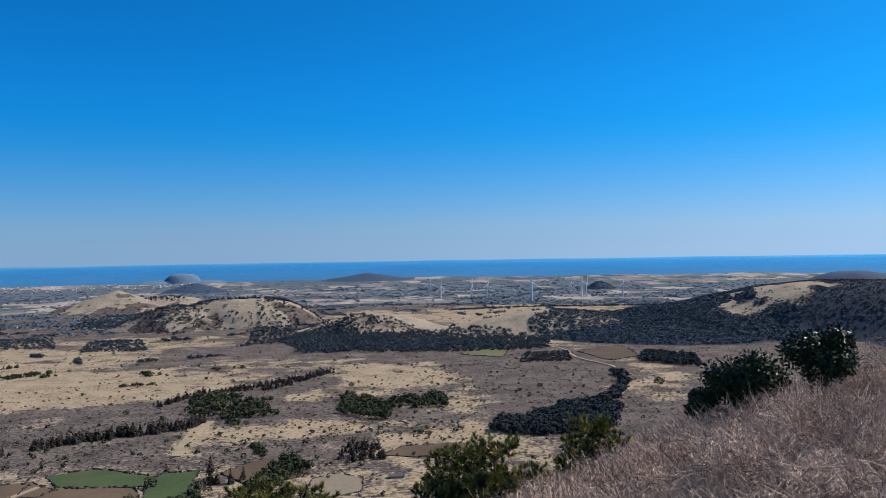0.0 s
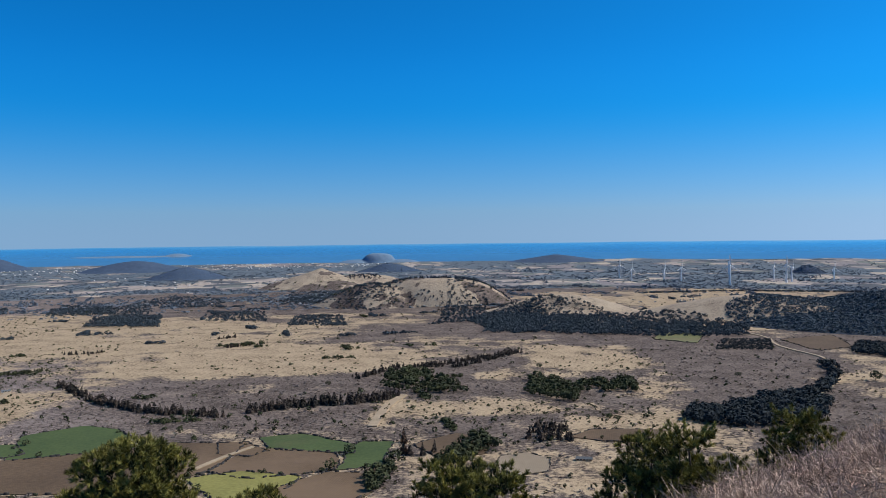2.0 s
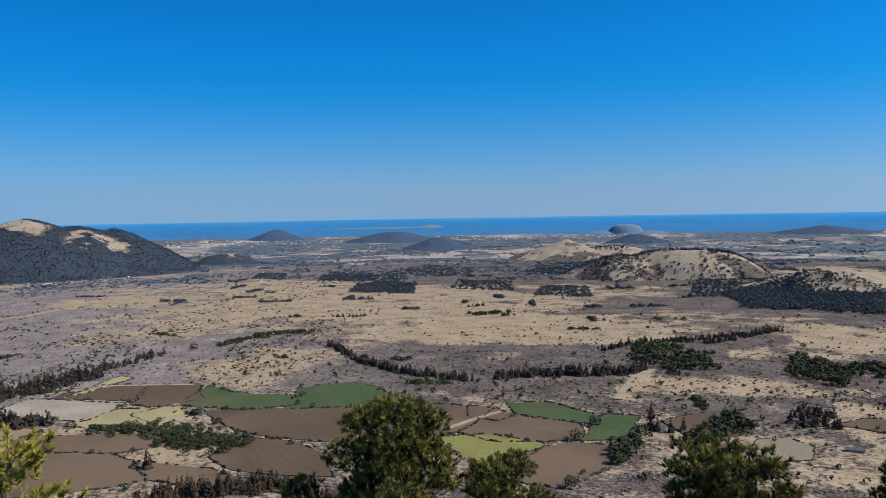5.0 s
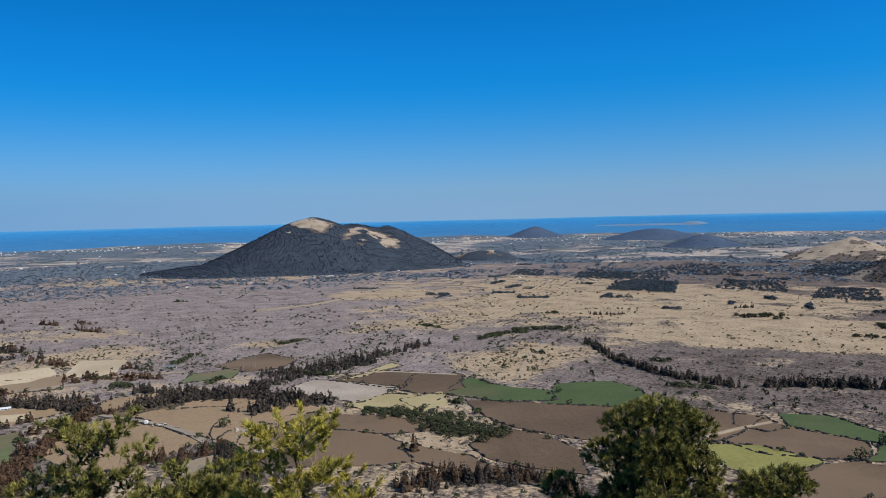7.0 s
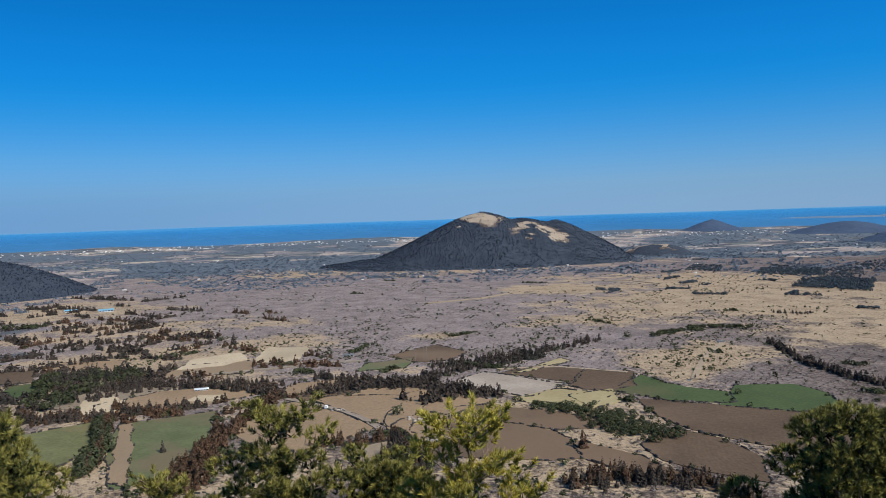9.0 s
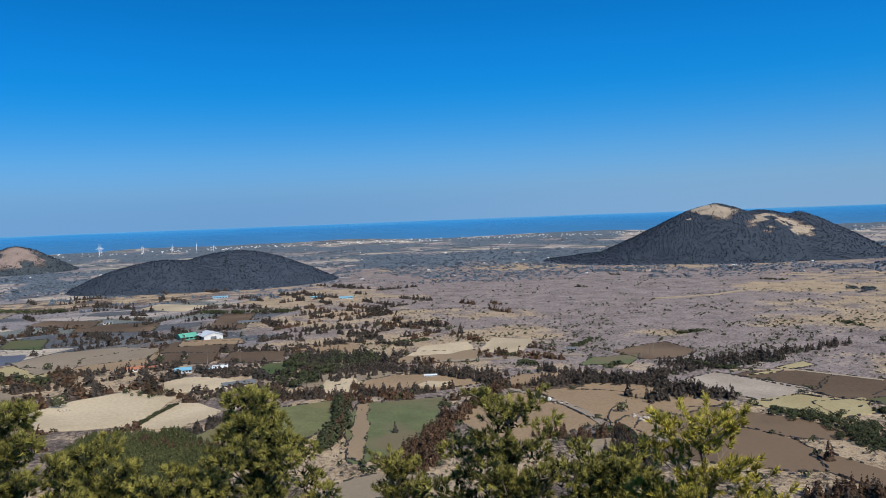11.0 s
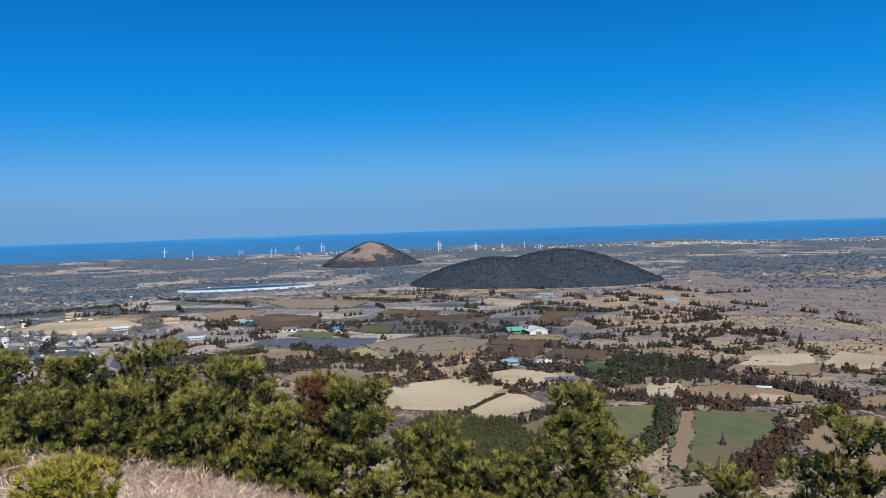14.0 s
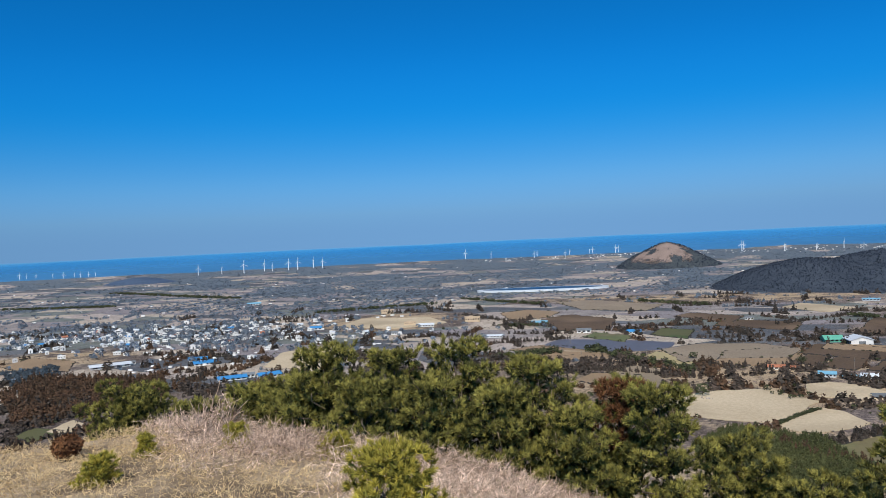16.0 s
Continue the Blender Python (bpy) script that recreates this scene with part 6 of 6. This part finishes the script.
    for name, mat, pick, mid, label in (("crown", green, ~dead, ~core_dead, ""), ("dead_bough", "dead_needles", dead, core_dead, "dead bough with rust-brown needles")):
        if pick.any():
            v, f = tufts(tips[pick], ways[pick], g, 34, 1.05 * needle, 0.6 * needle, 0.085 * needle)
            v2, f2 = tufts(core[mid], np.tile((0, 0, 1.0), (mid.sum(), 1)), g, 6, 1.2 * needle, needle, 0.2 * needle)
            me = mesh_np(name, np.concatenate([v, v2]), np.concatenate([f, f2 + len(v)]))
            # random tone for each tuft; core needles at 0, shade put into colour
            age_shade = np.concatenate([np.repeat(0.12 + 0.88 * g.random(pick.sum()) ** 1.3, 102), np.zeros(len(v2))])
            me.attributes.new("growth_shade", "FLOAT", "POINT").data.foreach_set("value", age_shade.astype(np.float32))
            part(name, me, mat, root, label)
    root.matrix_basis = pose(x, y, base)
    tagged(root, PINE_LABELS.get(kind, "dense young pine with tufted yellow-green needles"), "pine tree", "young pines along the rim")


def plant_shrub(x, y, top, half, seed, mat="shrub_leaf", label="dark glossy evergreen shrub rising from grey brush"):
    """A broad-leaved evergreen shrub: several stems and a crown of small glossy leaves."""
    g = np.random.default_rng(300 + seed)
    base = float(land(x, y)) - 0.1
    h = top - base
    root = new("evergreen_shrub")
    cs, rs = [], []
    for i in range(7):
        a = g.random() * 6.28
        q = half * 0.55 * g.random() ** 0.5
        end = np.array([q * math.cos(a), q * math.sin(a), h * g.uniform(0.5, 0.82)])
        v, f = tube([np.array([0, 0, 0]), end * (0.4, 0.4, 0.5), end], (0.03, 0.02, 0.008), 6)
        part("stem", mesh_np("stem", v, f, True), "pine_bark", root)
        cs.append(end)
        rs.append(half * g.uniform(0.4, 0.6))
    n = 5200
    pick = g.integers(0, 7, n)
    d = g.normal(0, 1, (n, 3))
    d /= np.linalg.norm(d, axis=1, keepdims=True)
    c = np.array(cs)[pick] + d * (np.array(rs)[pick] * (0.5 + 0.55 * g.random(n)))[:, None] * (1, 1, 0.8)
    c[:, 2] = np.clip(c[:, 2], 0.1, h)
    t = g.normal(0, 1, (n, 3))
    t /= np.linalg.norm(t, axis=1, keepdims=True)
    s = np.cross(t, d)
    s /= np.linalg.norm(s, axis=1, keepdims=True)
    ln = 0.035 * (0.7 + 0.6 * g.random((n, 1)))
    v = np.stack([c - t * ln, c + s * ln * 0.5, c + t * ln, c - s * ln * 0.5], 1).reshape(-1, 3)
    part("crown", mesh_np("crown", v, np.arange(4 * n).reshape(-1, 4)), mat, root)
    root.matrix_basis = pose(x, y, base)
    tagged(root, label, "shrub")


plant_pine(-5.21, 7.34, 117.92, 1.42, "spire", 0)
plant_pine(-6.40, 3.91, 118.14, 1.08, "yellow", 1)
plant_pine(-8.15, 2.43, 118.05, 1.26, "thin", 2)
plant_pine(-9.00, -0.05, 118.10, 0.88, "spire", 1)
plant_pine(-10.30, -2.04, 117.32, 0.92, "full", 4)
plant_pine(-9.42, -1.24, 117.05, 0.75, "full", 1)
plant_pine(-8.67, -2.42, 118.22, 0.60, "full", 0)
plant_pine(-9.07, -3.16, 118.25, 0.50, "russet", 2)
plant_pine(-8.34, -3.37, 117.95, 0.47, "full", 3)
plant_pine(-8.82, -4.04, 118.39, 0.64, "full", 4)
plant_pine(-8.17, -4.23, 118.14, 0.48, "full", 2)
plant_pine(-8.56, -4.98, 118.61, 0.66, "full", 3)
plant_pine(-7.83, -5.01, 118.23, 0.49, "full", 0)
plant_pine(-8.04, -5.61, 118.52, 0.65, "full", 1)
plant_pine(-7.35, -5.54, 118.29, 0.48, "full", 5)
plant_pine(-7.44, -6.07, 118.60, 0.63, "full", 0)
plant_pine(-7.40, -6.57, 118.20, 0.55, "full", 4)
plant_pine(-7.31, -7.11, 118.10, 0.62, "full", 2)
plant_pine(-9.09, -11.93, 117.51, 1.18, "full", 2)
plant_pine(-8.66, -9.69, 117.52, 0.68, "full", 3)
plant_pine(-4.10, -2.86, 118.66, 0.30, "small", 1)
plant_pine(-4.45, -6.28, 118.19, 0.13, "small", 4)
plant_pine(-6.08, -6.23, 118.13, 0.11, "small", 0)
plant_pine(-5.43, -6.80, 118.12, 0.08, "small", 2)
plant_pine(-6.37, -5.16, 118.02, 0.16, "small", 1)
plant_pine(0.65, 9.98, 117.58, 0.85, "thin", 1)
plant_pine(2.02, 11.32, 117.55, 0.72, "thin", 0)
plant_pine(0.09, 10.50, 117.28, 0.73, "full", 2)
plant_pine(-2.28, 9.74, 117.11, 0.72, "full", 3)
plant_pine(-1.58, 9.37, 117.17, 0.68, "full", 0)
plant_pine(-9.86, 1.65, 117.02, 0.61, "thin", 4)
plant_pine(-8.68, 3.86, 117.06, 0.99, "full", 2)
plant_pine(-4.24, 8.50, 117.00, 0.99, "full", 4)
plant_shrub(4.32, 11.73, 118.66, 0.69, 0)
plant_shrub(5.41, 11.82, 119.05, 0.66, 1)
plant_shrub(3.82, 11.90, 118.02, 0.33, 2)
plant_shrub(-5.81, 2.17, 117.91, 0.38, 3, "brown_leaf", "yellow-brown leafy shrub below the rim")
plant_shrub(-6.17, 1.71, 117.81, 0.39, 4, "brown_leaf", "yellow-brown leafy shrub below the rim")
plant_shrub(-5.69, 2.71, 117.79, 0.33, 5, "brown_leaf", "yellow-brown leafy shrub below the rim")
plant_shrub(-6.30, 0.16, 117.92, 0.33, 6, "brown_leaf", "yellow-brown leafy shrub below the rim")
plant_shrub(-5.09, -7.66, 118.13, 0.21, 7, "dead_needles", "low rust-brown bush at the edge of the grass")

# ---- grey brush and dry grass on the rim ----


def brush(name, x, y, height, spread, per, label, mat="grey_twig", wide=0.004, bend=0.6, cat="brush"):
    """Arching leafless twigs, as thin bent ribbons, rooted at the places given."""
    g = np.random.default_rng(len(x))
    z = land(x, y)
    n = len(x) * per
    root = np.repeat(np.stack([x, y, z - 0.03], 1), per, 0) + np.concatenate([g.normal(0, spread * 0.3, (n, 2)), np.zeros((n, 1))], 1)
    a = g.random(n) * 6.283
    hh = np.repeat(height, per) * g.uniform(0.45, 1.1, n)
    out = np.stack([np.cos(a), np.sin(a), 0 * a], 1) * (spread * g.uniform(0.3, 1.0, n))[:, None]
    side = np.stack([-np.sin(a + g.normal(0, 0.8, n)), np.cos(a), 0 * a], 1) * wide
    pts = []
    for s in (0, 0.4, 0.75, 1.0):
        p = root + out * s ** 1.3 + np.stack([0 * a, 0 * a, hh * (s - bend * 0.35 * s * s)], 1) + (g.normal(0, 0.05, (n, 3)) * s)
        pts.append((p, side * (1.05 - s)))
    v = np.stack([q for p, w in pts for q in (p - w, p + w)], 1)
    f = (np.arange(n)[:, None, None] * 8 + np.array([(0, 1, 3, 2), (2, 3, 5, 4), (4, 5, 7, 6)])[None]).reshape(-1, 4)
    return tagged(part(name, mesh_np(name, v.reshape(-1, 3), f), mat), label, cat, kind="stuff")


def rim_spots(count, u0, u1, v0, v1, seed):
    g = np.random.default_rng(seed)
    u, v = g.uniform(u0, u1, count), g.uniform(v0, v1, count)
    return -math.sin(RIM) * u + math.cos(RIM) * v, math.cos(RIM) * u + math.sin(RIM) * v, u, v


def thicket(name, x, y, radius, height, per, label, seed, mat="grey_twig", wide=0.003, short=0.06, long=0.22, curl=0.7):
    """Low domes of tangled leafless twigs: short bent ribbons that cross one another every way."""
    g = np.random.default_rng(seed)
    n = len(x) * per
    z = land(x, y)
    rad, hh = np.repeat(radius, per), np.repeat(height, per)
    a, q = g.random(n) * 6.283, np.sqrt(g.random(n))
    dome = np.sqrt(np.clip(1 - 0.85 * q * q, 0, 1))
    lvl = g.random(n) ** 0.55
    p = np.repeat(np.stack([x, y, z], 1), per, 0) + np.stack([rad * q * np.cos(a), rad * q * np.sin(a), hh * dome * lvl], 1)
    d = np.stack([np.cos(a) * q, np.sin(a) * q, 0.45 + 0 * a], 1) + g.normal(0, 0.75, (n, 3))
    d /= np.linalg.norm(d, axis=1, keepdims=True)
    bend = g.normal(0, curl, (n, 3))
    ln = g.uniform(short, long, n)[:, None]
    side = np.cross(d, g.normal(0, 1, (n, 3)))
    side *= wide / np.linalg.norm(side, axis=1, keepdims=True)
    pts = [p, p + d * ln * 0.5 + bend * ln * 0.12, p + d * ln + bend * ln * 0.5]
    v = np.stack([pts[0] - side, pts[0] + side, pts[1] - side, pts[1] + side, pts[2] - side * 0.4, pts[2] + side * 0.4], 1)
    f = (np.arange(n)[:, None, None] * 6 + np.array([(0, 1, 3, 2), (2, 3, 5, 4)])[None]).reshape(-1, 4)
    return tagged(part(name, mesh_np(name, v.reshape(-1, 3), f), mat), label, "grass" if "grass" in name else "brush", kind="stuff")


# brush along the rim towards the wooded ridge
x, y, u, v = rim_spots(1300, -6, 7.5, 2.4, 17, 21)
k = (np.hypot(x, y) > 3.1) & (u > -3.2 + 0.1 * v)
x, y = x[k], y[k]
thicket("dry_brush", x, y, 0.30 + 0.25 * fractal(x, y, 1.3), 0.08 + 0.60 * fractal(x, y, 1.5), 240, "tangled grey leafless brush on the hilltop rim", 31, wide=0.0026, short=0.04, long=0.16, curl=1.3)
x, y, u, v = rim_spots(1500, -6, 7.0, 2.4, 17, 25)
k = (np.hypot(x, y) > 4.5) & (u > -3.2 + 0.1 * v)
brush("dry_brush", x[k], y[k], 0.42 * (0.7 + 0.5 * fractal(x[k], y[k], 1.5)), 0.28, 2, "long arching grey twigs over the brush", wide=0.0036)
x, y = np.array([6.45, 6.3, 6.6]), np.array([11.9, 12.2, 12.1])
thicket("dry_brush", x, y, np.array([0.36, 0.3, 0.3]), np.array([1.0, 0.9, 0.8]), 420, "tall bare twiggy bush rising from the brush", 35)
# brush before the pines
x, y, u, v = rim_spots(1100, 1.2, 6.5, -12.5, -1.5, 22)
k = (np.hypot(x, y) > np.where(np.degrees(np.arctan2(-x, y)) > 129, 7.4, 4.9)) & (u > 1.2 + 0.7 * fractal(x, y, 1.6))
x, y = x[k], y[k]
thicket("dry_brush", x, y, 0.2 + 0.2 * fractal(x, y, 1.3), 0.08 + 0.33 * fractal(x, y, 2.0), 130, "low tangled grey brush before the pines", 32, wide=0.002, short=0.03, long=0.11)
# a taller bare bush behind the grass
x, y = np.array([-6.14, -6.4, -5.95]), np.array([-6.58, -6.75, -6.75])
thicket("dry_brush", x, y, np.array([0.24, 0.18, 0.18]), np.array([0.55, 0.4, 0.35]), 260, "bare grey bush standing behind the dry grass", 33)
x, y, u, v = rim_spots(4300, -8, 3.2, -12.5, -1.6, 23)
k = np.hypot(x, y) > 2.0
x, y = x[k], y[k]
thicket("dry_grass", x, y, 0.22 + 0.12 * fractal(x, y, 0.9), 0.02 + 0.08 * fractal(x, y, 1.2), 42, "trampled pale dry grass on the hilltop", 34, "dry_blade", 0.002, 0.02, 0.07, 0.3)
